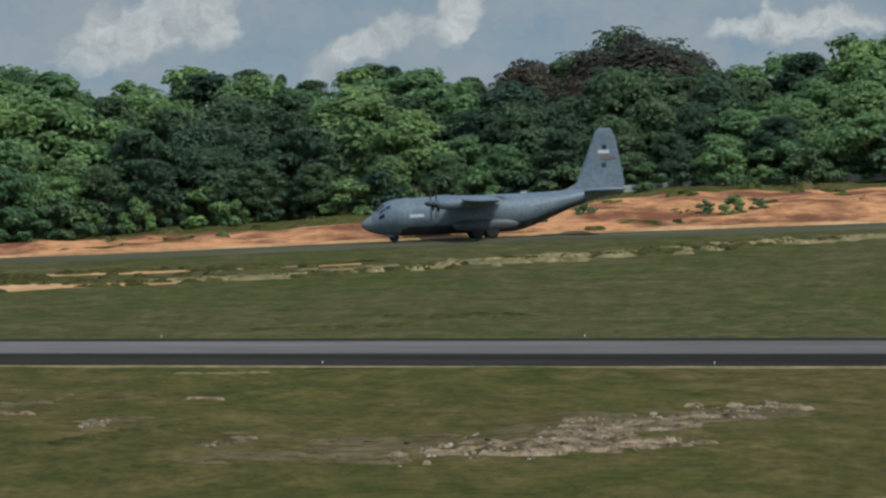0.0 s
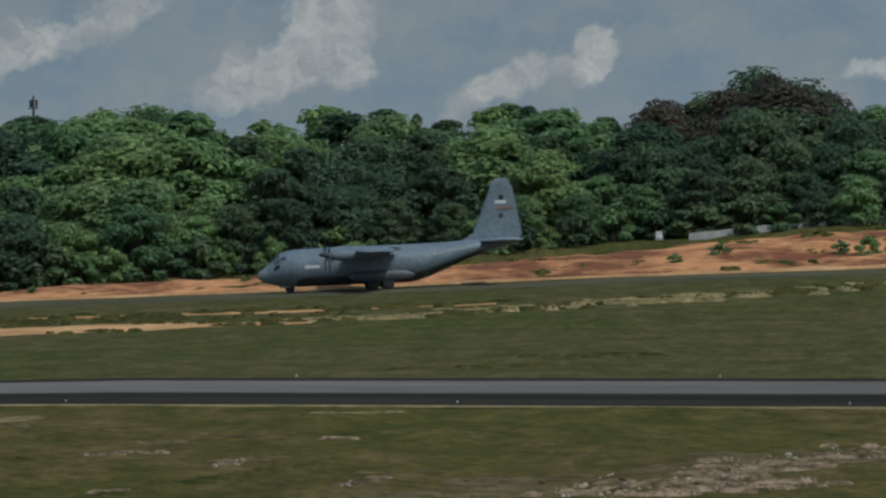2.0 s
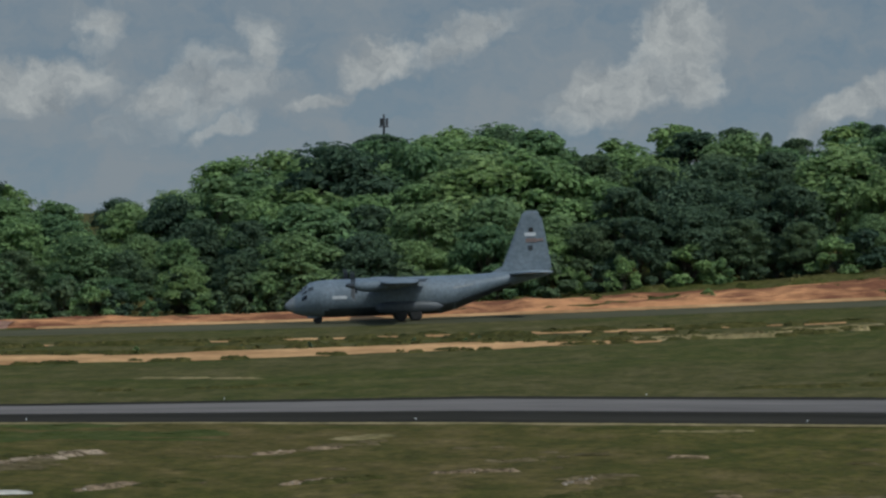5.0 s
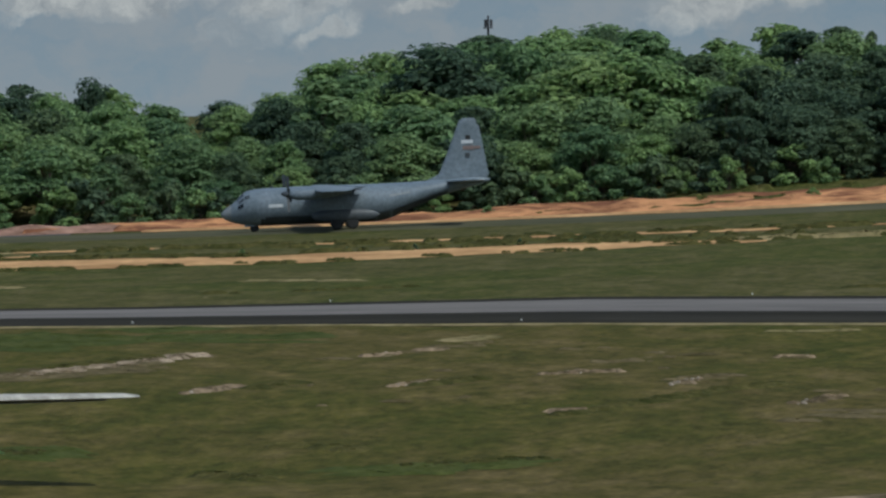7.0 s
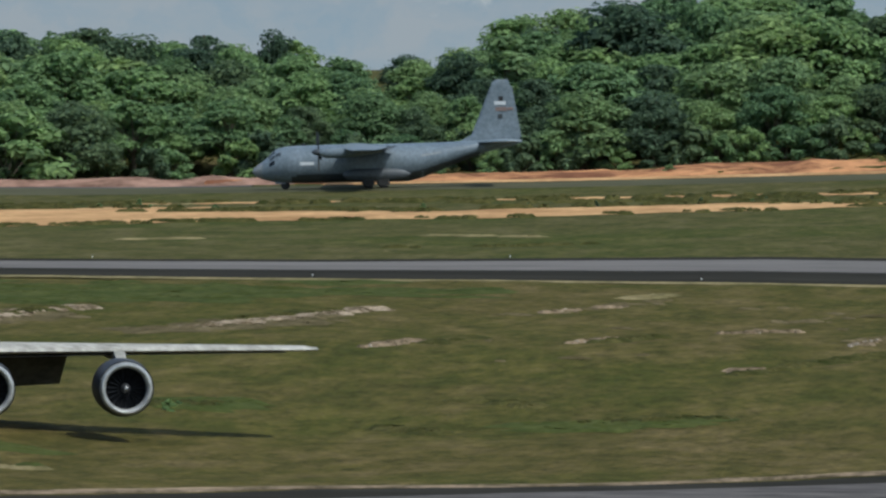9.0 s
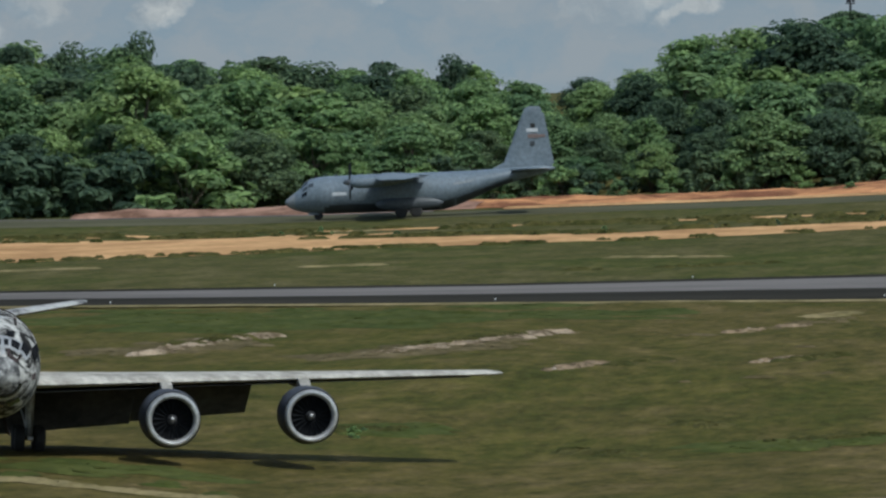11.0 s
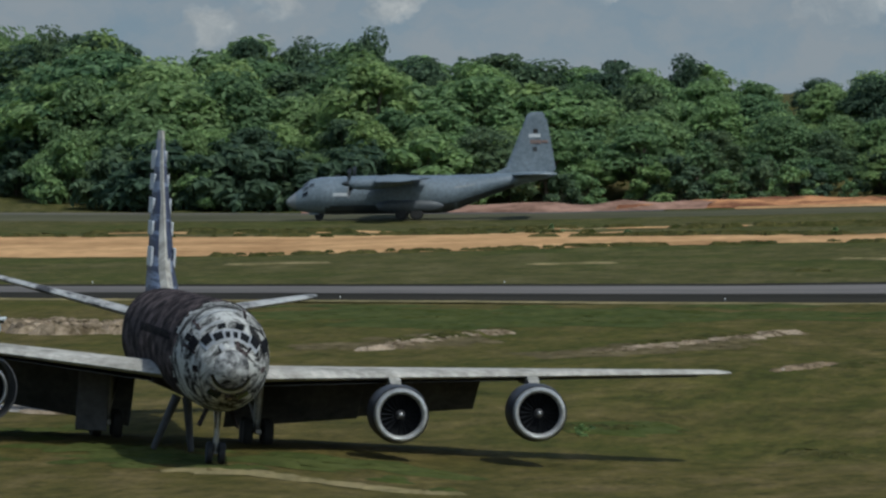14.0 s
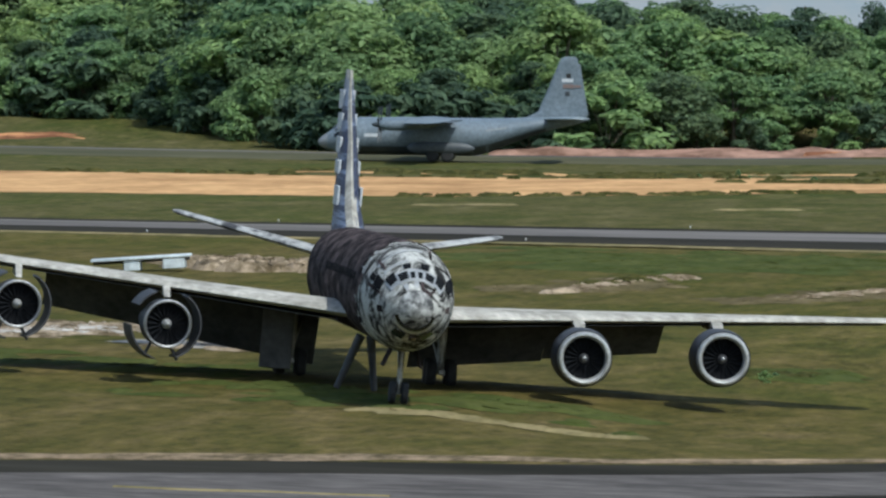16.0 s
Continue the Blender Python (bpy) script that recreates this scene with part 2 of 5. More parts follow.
# ---- mesh helpers ----
class Shape:
    """Collects vertices and faces of one mesh."""

    def __init__(self):
        self.v, self.f = [], []

    def ring_loft(self, rings, closed=True, caps=True):
        n, base = len(rings[0]), len(self.v)
        for r in rings:
            self.v += [tuple(p) for p in r]
        for i in range(len(rings) - 1):
            for j in range(n if closed else n - 1):
                k = (j + 1) % n
                self.f.append((base + i * n + j, base + i * n + k, base + (i + 1) * n + k, base + (i + 1) * n + j))
        if caps:
            self.f.append(tuple(base + j for j in range(n))[::-1])
            self.f.append(tuple(base + (len(rings) - 1) * n + j for j in range(n)))
        return self

    def tube(self, a, b, r0, r1=None, n=10):
        a, b = Vector(a), Vector(b)
        r1 = r0 if r1 is None else r1
        q = (b - a).to_track_quat("Z", "Y")
        def ring(c, r):
            return [c + q @ Vector((r * math.cos(t), r * math.sin(t), 0)) for t in [2 * math.pi * i / n for i in range(n)]]
        return self.ring_loft([ring(a, r0), ring(b, r1)])

    def lathe(self, profile, axis_at, n=20, along="X", caps=True):
        """Turned shape about the x axis (or y): profile of (distance along, radius)."""
        c = Vector(axis_at)
        rings = []
        for d, r in profile:
            ring = []
            for i in range(n):
                t = 2 * math.pi * i / n
                p = (d, r * math.cos(t), r * math.sin(t)) if along == "X" else (r * math.cos(t), d, r * math.sin(t))
                ring.append(c + Vector(p))
            rings.append(ring)
        return self.ring_loft(rings, True, caps)

    def box(self, lo, hi, bevel=0.0):
        (x0, y0, z0), (x1, y1, z1) = lo, hi
        b = bevel
        def ring(z, i):
            return [(x0 + i, y0 + b + i, z), (x0 + b + i, y0 + i, z), (x1 - b - i, y0 + i, z), (x1 - i, y0 + b + i, z),
                    (x1 - i, y1 - b - i, z), (x1 - b - i, y1 - i, z), (x0 + b + i, y1 - i, z), (x0 + i, y1 - b - i, z)]
        if not b:
            return self.ring_loft([[(x0, y0, z), (x1, y0, z), (x1, y1, z), (x0, y1, z)] for z in (z0, z1)])
        return self.ring_loft([ring(z0, b), ring(z0 + b, 0), ring(z1 - b, 0), ring(z1, b)])

    def mesh(self, name, smooth=40):
        me = bpy.data.meshes.new(name)
        me.from_pydata([tuple(p) for p in self.v], [], self.f)
        me.validate()
        if smooth:
            me.polygons.foreach_set("use_smooth", [True] * len(me.polygons))
            me.set_sharp_from_angle(angle=radians(smooth))
        return me


def part(name, shape, material, parent=None, label="", smooth=40):
    me = shape.mesh(name, smooth)
    me.materials.append(material)
    ob = new(name, me)
    if parent:
        ob.parent = parent
    if label:
        ob["label"] = label
    return ob


def fix_normals(ob):
    bm = bmesh.new()
    bm.from_mesh(ob.data)
    bmesh.ops.recalc_face_normals(bm, faces=bm.faces)
    bm.to_mesh(ob.data)
    bm.free()


# ---- ground ----
# heights of the ground along lines of constant y: (y, [(x, z), ...])
GROUND = [
    (-200, [(0, 0)]),
    (255, [(-80, 0.1), (-40, -0.2), (0, -0.3)]),
    (284, [(-80, 0.16), (-60, 0.01), (-50, -0.11), (-36, -0.56), (0, -0.69)]),
    (304, [(-80, 0.2), (-60, 0.05), (-52, -0.15), (-46, -0.85), (-36, -1.3), (0, -1.1)]),
    (340, [(-95, 0.3), (-62, 0.05), (-52, -0.65), (-38, -1.7), (0, -1.3)]),
    (400, [(-95, 0.2), (-62, 0.1), (0, -0.5)]),
    (492, [(-113, 0.0), (-28, 0.0), (27, -0.37), (80, -0.5)]),
    (537, [(-118, -0.69), (-61, -0.34), (-30, 0.17), (30, -0.05), (90, 0.0)]),
    (850, [(-400, -4.4), (-150, -3.75), (-121, -3.5), (-75, -2.3), (-40, -1.2), (4, 0.55), (50, 2.0), (200, 5.0), (500, 6.0)]),
    (893, [(-400, -4.2), (-150, -3.63), (-121, -3.37), (-75, -2.2), (-40, -1.08), (4, 0.68), (50, 2.1), (200, 5.0), (500, 6.0)]),
    (935, [(-400, -1.0), (-210, -2.6), (-165, -3.6), (-143, -3.75), (-103, -2.64), (-70, -1.58), (-52, -0.4), (-19, 2.0), (28, 5.7), (52, 6.3), (300, 8.0)]),
    (948, [(-400, -0.4), (-210, -2.2), (-165, -3.2), (-143, -3.3), (-103, -2.1), (-70, -0.9), (-52, 0.2), (-19, 2.6), (28, 6.0), (52, 6.7), (300, 8.2)]),
    (1000, [(-400, 2.0), (-230, -0.7), (-195, -0.5), (-175, 4.0), (-150, 6.5), (-103, 8.5), (-52, 10.0), (0, 11.5), (52, 12.5), (300, 13.0)]),
    (1120, [(-400, 4.0), (-195, 5.0), (-150, 8.0), (0, 11.0), (300, 12.0)]),
    (1500, [(0, -40.0)]),
    (5200, [(0, -75.0)]),
]


def line_z(row, x):
    return np.interp(x, [-p[0] for p in row][::-1] if row[0][0] > row[-1][0] else [p[0] for p in row], [p[1] for p in row])


def ground_z(x, y):
    """Height of the ground at x, y."""
    for (y0, r0), (y1, r1) in zip(GROUND, GROUND[1:]):
        if y <= y1:
            k = min(max((y - y0) / (y1 - y0), 0), 1)
            return float(line_z(r0, x) * (1 - k) + line_z(r1, x) * k)
    return 0.0



def frange(a, b, step):
    return [a + step * i for i in range(int(round((b - a) / step)))]


def roughness_z(x, y):
    """Small unevenness of the grass, left off the paved strips."""
    if 488 < y < 541 or 845 < y < 897 or y < 300 + 0.7 * (x + 20):
        return 0.0
    k = 0.12 if y < 850 else 0.45
    return k * noise.noise(Vector((x * 0.09, y * 0.05, 0))) + k * 0.5 * noise.noise(Vector((x * 0.3, y * 0.12, 3)))


def build_ground():
    xs = [-5000, -2500, -1200, -700, -450] + frange(-320, -240, 16) + frange(-240, 100, 2.5) + frange(100, 180, 16) + [250, 450, 700, 1200, 2500, 5000]
    ys = [-1500, -600, -200, 0, 120, 200] + frange(240, 488, 3) + [488, 492, 500, 510, 525, 537, 541] + frange(545, 850, 4.5) + frange(850, 1010, 3) + frange(1010, 1300, 20) + [1300, 1500, 2000, 3000, 5000]
    s = Shape()
    s.v = [(x, y, ground_z(x, y) + (roughness_z(x, y) if -250 < x < 100 and 240 < y < 1010 else 0)) for y in ys for x in xs]
    n = len(xs)
    s.f = [(j * n + i, j * n + i + 1, (j + 1) * n + i + 1, (j + 1) * n + i) for j in range(len(ys) - 1) for i in range(n - 1)]
    ob = part("ground", s, GRASS)
    return tagged(ob, "rough patchy green and brown airfield grass", "grass", kind="structure")


def ground_strip(name, near, far, material, label, category, lift=0.05, step=4.0, ragged=0.0, rows=4, kind="structure", hump=0.0):
    """A sheet lying on the ground between two lines (x, y), from the same end to the same end."""
    x0, x1 = max(near[0][0], far[0][0]), min(near[-1][0], far[-1][0])
    s, cols = Shape(), []
    m = max(2, int((x1 - x0) / step))
    for i in range(m + 1):
        x = x0 + (x1 - x0) * i / m
        a, b = (float(np.interp(x, [p[0] for p in l], [p[1] for p in l])) for l in (near, far))
        a += ragged * noise.noise(Vector((x * 0.11, 1.7, 0))) + ragged * 0.6 * noise.noise(Vector((x * 0.4, 5.1, 0)))
        b += ragged * noise.noise(Vector((x * 0.11, 8.7, 0))) + ragged * 0.6 * noise.noise(Vector((x * 0.4, 9.3, 0)))
        b = max(a + 0.2, b)
        for j in range(rows + 1):
            k = j / rows
            y = a + (b - a) * k
            z = ground_z(x, y) + roughness_z(x, y) + (lift if 0 < j < rows else lift * 0.3)
            z += hump * math.sin(math.pi * k) * (0.6 + 0.8 * noise.noise(Vector((x * 0.25, y * 0.1, 2))))
            cols.append((x, y, z))
    s.v = cols
    n = rows + 1
    s.f = [(i * n + j, (i + 1) * n + j, (i + 1) * n + j + 1, i * n + j + 1) for i in range(m) for j in range(rows)]
    return tagged(part(name, s, material), label, category, kind=kind)


build_ground()
# runway: pale worn far half, dark near half, and a thin dark shoulder
RX = (-420, 420)
ground_strip("runway_near_lane", [(RX[0], 492), (RX[1], 492)], [(RX[0], 512), (RX[1], 512)], ASPHALT_DARK, "dark patched asphalt half of the runway", "runway", 0.1, 10)
ground_strip("runway_far_lane", [(RX[0], 512), (RX[1], 512)], [(RX[0], 534), (RX[1], 534)], ASPHALT_OLD, "pale worn asphalt half of the runway", "runway", 0.1, 10)
ground_strip("runway_shoulder", [(RX[0], 534), (RX[1], 534)], [(RX[0], 538.5), (RX[1], 538.5)], ASPHALT_DARK, "thin dark asphalt shoulder along the runway", "runway", 0.1, 10)
# taxiway on which the transport rolls
ground_strip("taxiway_far", [(-420, 858), (420, 858)], [(-420, 888), (420, 888)], ASPHALT_TAXI, "worn grey-brown asphalt taxiway", "taxiway", 0.06, 8)
# apron road close to the camera
def slant(k):
    return [(x, y + k) for x, y in ((-260, 118), (-60, 262), (-42, 272), (-33, 282), (-22.7, 292), (-12.7, 306.5), (-6, 317), (0, 325), (160, 480))]
ground_strip("near_taxiway_edge", slant(-7), slant(0), ASPHALT_DARK, "dark asphalt shoulder of the near taxiway", "taxiway", 0.06, 4)
ground_strip("near_taxiway", slant(-24), slant(-7), ASPHALT_NEAR, "worn grey asphalt taxiway lane", "taxiway", 0.06, 4, rows=8)
ground_strip("near_taxiway_inner", slant(-70), slant(-24), ASPHALT_DARK, "dark asphalt taxiway surface", "taxiway", 0.06, 4, rows=24)
ground_strip("taxiway_gutter", [(-420, 888.4), (-108, 888.4)], [(-420, 891.6), (-108, 891.6)], ASPHALT_OLD, "pale grey concrete gutter along the taxiway", "gutter", 0.1, 3.0, 0.5)
# orange dirt track and cut bank
SAND_NEAR = [(-300, 560), (-144, 632), (-117, 647), (-100, 657), (-83, 676), (-54, 690), (-24, 716)]
SAND_FAR = [(-300, 730), (-165, 745), (-120, 757), (-96, 757), (-92, 735), (-70, 722), (-45, 738), (-32, 730), (-24, 719)]
ground_strip("dirt_track", SAND_NEAR, SAND_FAR, SAND, "pale orange sandy dirt track through the grass", "dirt track", 0.12, 2.0, 4.0, 6)
ground_strip("dirt_track_upper", [(-150, 774), (-86, 776), (-60, 778), (-30, 772), (-8, 775)], [(-150, 780), (-86, 784), (-60, 785), (-30, 779), (-8, 778)], SAND, "narrow broken sandy wheel track in the grass", "dirt track", 0.12, 1.5, 6.0, 4)
ground_strip("sandy_shoulder", [(-100, 888.5), (160, 888.5)], [(-100, 896), (160, 896)], SAND, "pale sandy shoulder beside the taxiway", "earth", 0.2, 2.0, 1.4)
ground_strip("road_verge", slant(1), slant(4.5), RUBBLE, "dry trodden verge beside the near taxiway", "earth", 0.05, 1.5, 1.6)
BANK_NEAR = [(-114, 894), (-108, 894), (-100, 894), (-50, 895), (0, 895), (60, 895), (160, 895)]
BANK_FAR = [(-114, 897), (-108, 913), (-100, 921), (-70, 922), (-50, 917), (-15, 918), (5, 926), (60, 930), (160, 932)]
ground_strip("cut_bank", BANK_NEAR, BANK_FAR, LATERITE, "orange and red bare laterite cut bank", "earth bank", 0.2, 2.0, 4.0, 10, hump=0.7)
ground_strip("pink_bank", [(-150, 894), (-130, 893), (-104, 893)], [(-150, 897), (-130, 908), (-104, 912)], PINK_EARTH, "dull pinkish bare bank below the forest", "earth bank", 0.16, 2.0, 4.0, 8, hump=0.9)

# dry grass growing in the joints of the near taxiway
for joint_near, joint_far in (([(-54, 249.9), (-45, 249.7)], [(-54, 250.2), (-45, 250.1)]), ([(-39.5, 249.6), (-34, 248.6)], [(-39.5, 250.3), (-34, 249.4)])):
    ground_strip("grown_joint", joint_near, joint_far, STRAW, "straw-coloured grass growing in a joint of the taxiway", "dry grass", 0.1, 0.4, 0.7)
# painted line of the near taxiway
ground_strip("painted_line", [(-42, 244.3), (-5, 261.5)], [(-42, 245.0), (-5, 262.2)], PAINT_WHITE, "worn white painted taxiway line", "road marking", 0.09, 2.0)


def scar(name, lines, count, seed, label, size=(0.22, 0.85), material=None, stones=60, tall=0.0):
    """Broken patches of bare earth with loose stones, scattered along lines (x0, y0, x1, y1, half width)."""
    rnd = random.Random(seed)
    earth, rock = Shape(), Shape()
    for k in range(count + stones):
        x0, y0, x1, y1, hw = rnd.choice(lines)
        t = rnd.random()
        x, y = x0 + (x1 - x0) * t + rnd.uniform(-hw, hw) * 0.6, y0 + (y1 - y0) * t + rnd.uniform(-hw, hw) * rnd.uniform(0.3, 1.9)
        s = earth if k < count else rock
        base, n = len(s.v), 12
        if k < count:
            rx, ry = rnd.uniform(*size) * rnd.uniform(0.8, 2.4), rnd.uniform(*size) * 1.5
            lift = 0.04 + 0.02 * rnd.random()
            for i, q in enumerate((0.0, 0.6, 1.0)):
                for j in range(n):
                    a = 2 * math.pi * j / n
                    w = q * (1 + 0.5 * noise.noise(Vector((1.9 * math.cos(a), 1.9 * math.sin(a), k * 1.3 + seed))))
                    px, py = x + rx * w * math.cos(a), y + ry * w * math.sin(a)
                    s.v.append((px, py, ground_z(px, py) + roughness_z(px, py) + (lift + (min(0.12 * rx, 0.09) + tall) * rnd.random() if q < 1 else 0.01 - tall * 0.3)))
            s.f += [(base + i * n + j, base + i * n + (j + 1) % n, base + (i + 1) * n + (j + 1) % n, base + (i + 1) * n + j) for i in range(2) for j in range(n)]
        else:
            r = rnd.uniform(0.05, 0.16)
            z = ground_z(x, y) + roughness_z(x, y)
            for q, h in ((1.0, -0.05), (0.95, 0.5), (0.5, 1.0)):
                for j in range(6):
                    a = math.pi / 3 * j
                    w = r * q * rnd.uniform(0.75, 1.25)
                    s.v.append((x + w * math.cos(a), y + w * math.sin(a), z + h * r))
            s.f += [(base + i * 6 + j, base + i * 6 + (j + 1) % 6, base + (i + 1) * 6 + (j + 1) % 6, base + (i + 1) * 6 + j) for i in range(2) for j in range(6)]
            s.f.append(tuple(base + 12 + j for j in range(6)))
    ob = tagged(part(name, earth, material or RUBBLE), label, "bare earth", kind="stuff")
    if stones:
        tagged(part("loose_stones", rock, ROCK), "pale loose stones scattered on bare earth", "stones", kind="stuff")
    return ob


scar("eroded_earth", [(-1, 380, 17, 432, 4.5), (6, 395, 18, 430, 3.5), (0, 382, 12, 392, 4)], 190, 1, "pale eroded earth showing through the grass", (0.16, 0.7), stones=220, tall=0.08)
scar("brown_earth", [(-8, 378, 17, 428, 6)], 90, 33, "brown worn ground round the bare earth", (0.4, 1.2), BROWN_EARTH, 0)
scar("eroded_earth", [(-53, 411.5, -48.2, 432, 1.1), (-51.5, 418, -46.8, 443, 0.9)], 110, 2, "pale eroded gully edge in the grass", (0.2, 0.75), PALE_EARTH, 70, 0.06)
# dark tufts laid along the gully edge as its shade
scar("gully_shade_grass", [(-52.5, 420, -48, 439, 0.8)], 45, 61, "dark tufts standing in for shade along the gully", (0.25, 0.8), TUFT, 0, 0.12)
scar("brown_earth", [(-54.5, 408, -48, 428, 3.5)], 60, 31, "brown worn ground below the gully edge", (0.4, 1.2), BROWN_EARTH, 0)
scar("eroded_earth", [(-65.8, 411, -64.2, 428, 1.2), (-64.8, 424, -62.8, 438, 1.1)], 70, 3, "pale eroded gully edge in the grass", (0.2, 0.75), PALE_EARTH, 60, 0.08)
# the second gully's shade, again as dark tufts
scar("gully_shade_grass", [(-65.5, 421, -63.5, 434, 0.8)], 30, 62, "dark tufts standing in for shade along the gully", (0.25, 0.8), TUFT, 0, 0.12)
scar("brown_earth", [(-68, 412, -62.5, 428, 3.5)], 55, 32, "brown worn ground below the gully edge", (0.4, 1.1), BROWN_EARTH, 0)
scar("eroded_earth", [(-90.5, 440, -83, 433, 3.5)], 90, 4, "heap of pale broken earth and rubble", (0.3, 0.9), PALE_EARTH, 160, tall=0.45)
scar("dry_streak", [(-39, 436, -31, 462, 2.0), (-14, 440, -13, 441, 1.2), (-18.5, 412, -16, 416, 1.5), (-23, 430, -19, 447, 3), (-8, 380, 0, 440, 9), (-35, 380, -20, 450, 12)], 70, 5, "small dry patches in the grass", (0.15, 0.6), BROWN_EARTH, 0)
scar("dry_streak", [(-55.5, 299.6, -44, 295.5, 0.5)], 60, 6, "dry trodden streak in the grass", (0.2, 0.7), STRAW, 0)
scar("bare_clearing", [(-81, 352, -76.8, 358, 4), (-81, 352, -76.8, 358, 4), (-71.5, 346, -67, 340, 2)], 110, 7, "pale bare clearing with dusty ground", (0.3, 1.0), PALE_EARTH, 60)
scar("bare_clearing", [(-81.5, 350, -77.5, 355, 2.2), (-72.5, 345, -68.5, 342, 1.2)], 90, 71, "nearly white dusty bare ground", (0.3, 0.9), WHITE_EARTH, 20)
scar("dry_streak", [(-83, 602, -78, 610, 0.8), (-108, 607, -101, 609, 0.8), (-60, 612, -52, 606, 1.0)], 60, 8, "straw-coloured streak in the grass", (0.3, 1.0), STRAW, 0)
scar("lush_grass", [(-80, 468, -46, 474, 9), (-72, 452, -55, 460, 6)], 150, 13, "lush bright green grass below the runway", (0.8, 2.4), LUSH, 0)
# greener colour put on the grass that the wreck shades
scar("lush_grass", [(-66, 312, -46, 307, 5), (-80, 330, -66, 322, 4)], 90, 14, "grass tinted greener where the wreck shades it", (0.4, 1.3), LUSH, 0)
scar("red_earth", [(-216, 916, -206, 920, 3)], 30, 12, "red bare earth on the grassy bank", (0.8, 2.0), LATERITE, 0)
scar("bank_grass", [(-6, 904, 60, 930, 9), (10, 898, 60, 912, 3), (-60, 897, -20, 905, 3), (0, 915, 60, 922, 4)], 45, 9, "grass growing over the bare bank", (0.8, 2.6), GRASS, 0, 0.5)
scar("track_tufts", [(-117, 648.5, -100, 658.5, 2.5), (-100, 658, -83, 677, 2.5), (-83, 677, -54, 691, 2.5), (-54, 691, -24, 716, 2)], 80, 21, "ragged grass growing over the edge of the track", (0.3, 1.0), TUFT, 0, 0.2)
scar("track_tufts", [(-120, 754, -96, 752, 3), (-92, 733, -70, 721, 3), (-70, 722, -45, 736, 3.5), (-45, 736, -24, 718, 4), (-170, 742, -120, 750, 4), (-100, 728, -70, 716, 2)], 120, 22, "ragged grass tufts growing in the track", (0.35, 1.2), TUFT, 0, 0.35)
scar("track_tufts", [(-150, 777, -8, 777, 5)], 110, 25, "ragged grass tufts growing over the wheel track", (0.5, 1.6), TUFT, 0, 0.35)
scar("sandy_streak", [(-20, 732, 20, 800, 4), (20, 790, 60, 840, 5), (-110, 775, -60, 790, 6)], 80, 23, "pale sandy streaks in the dry grass", (0.4, 1.3), STRAW, 0)
scar("eroded_earth", [(-78.4, 434, -77.4, 440, 0.7)], 12, 41, "small pale patch of broken earth", (0.2, 0.6), PALE_EARTH, 10, 0.2)
scar("bank_grass", [(-60, 905, 60, 915, 8), (-40, 920, 60, 930, 5)], 45, 24, "grass growing over the bare bank", (0.5, 2.0), GRASS, 0, 0.6)

scar("straw_tufts", [(-24, 722, -4, 752, 5), (-4, 752, 40, 822, 7), (40, 822, 80, 872, 8)], 190, 91, "ragged straw-coloured tufts beside the dirt track", (0.35, 1.3), STRAW, 0, 0.3)
scar("straw_tufts", [(-24, 722, -4, 752, 6), (-4, 752, 40, 822, 8), (-70, 760, -20, 745, 8)], 110, 92, "ragged dark grass tufts beside the dirt track", (0.4, 1.4), TUFT, 0, 0.3)
scar("furrow_grass", [(-36.5, 346, -33.5, 341, 0.5), (-28, 348, -22, 352, 0.6), (-47, 349, -44.5, 352, 0.8), (-13, 560, -2, 572, 3), (-3, 590, 6, 596, 3), (-60, 575, -40, 582, 3)], 110, 68, "dark grass tufts along shallow ruts", (0.2, 0.8), TUFT, 0, 0.08)
scar("furrow_grass", [(-22.8, 380.5, -13, 409, 0.35)], 90, 63, "dark grass in a shallow furrow", (0.2, 0.6), TUFT, 0, 0.05)
scar("furrow_grass", [(-39.8, 397, -38.1, 408, 0.35), (-31, 404, -28.5, 411, 0.3), (-34, 362, -30.5, 357, 0.5)], 40, 64, "dark grass in a shallow furrow", (0.2, 0.6), TUFT, 0, 0.06)
scar("pale_patch", [(-18.4, 405, -17.4, 413, 0.6), (-13.5, 439, -12.5, 440, 0.5), (-23, 382.8, -22, 385, 0.4), (-25.9, 418.7, -22.2, 422, 0.8), (-38.2, 440, -33.6, 452, 0.7), (-32.6, 402.5, -30.8, 408, 0.6), (-42.5, 395.5, -40.2, 403, 0.6), (-11.9, 389, -9.3, 396, 0.7)], 95, 65, "small pale broken patches in the grass", (0.12, 0.5), RUBBLE, 40, 0.05)
scar("pale_patch", [(-34.3, 463, -32, 469, 0.5), (-16, 478, -11, 480, 0.5)], 24, 66, "small dry patch beside the runway", (0.2, 0.7), STRAW, 0)
scar("lush_grass", [(-46, 349, -44, 356, 1.5), (-30.3, 345, -22, 348.5, 2.2), (-72, 458, -66, 468, 3)], 90, 67, "lush bright green grass in a hollow", (0.3, 1.2), LUSH, 0)
ground_strip("runway_verge", [(RX[0], 488.6), (RX[1], 488.6)], [(RX[0], 491.8), (RX[1], 491.8)], STRAW, "pale dry grass verge along the runway", "dry grass", 0.06, 3.0, 1.2)


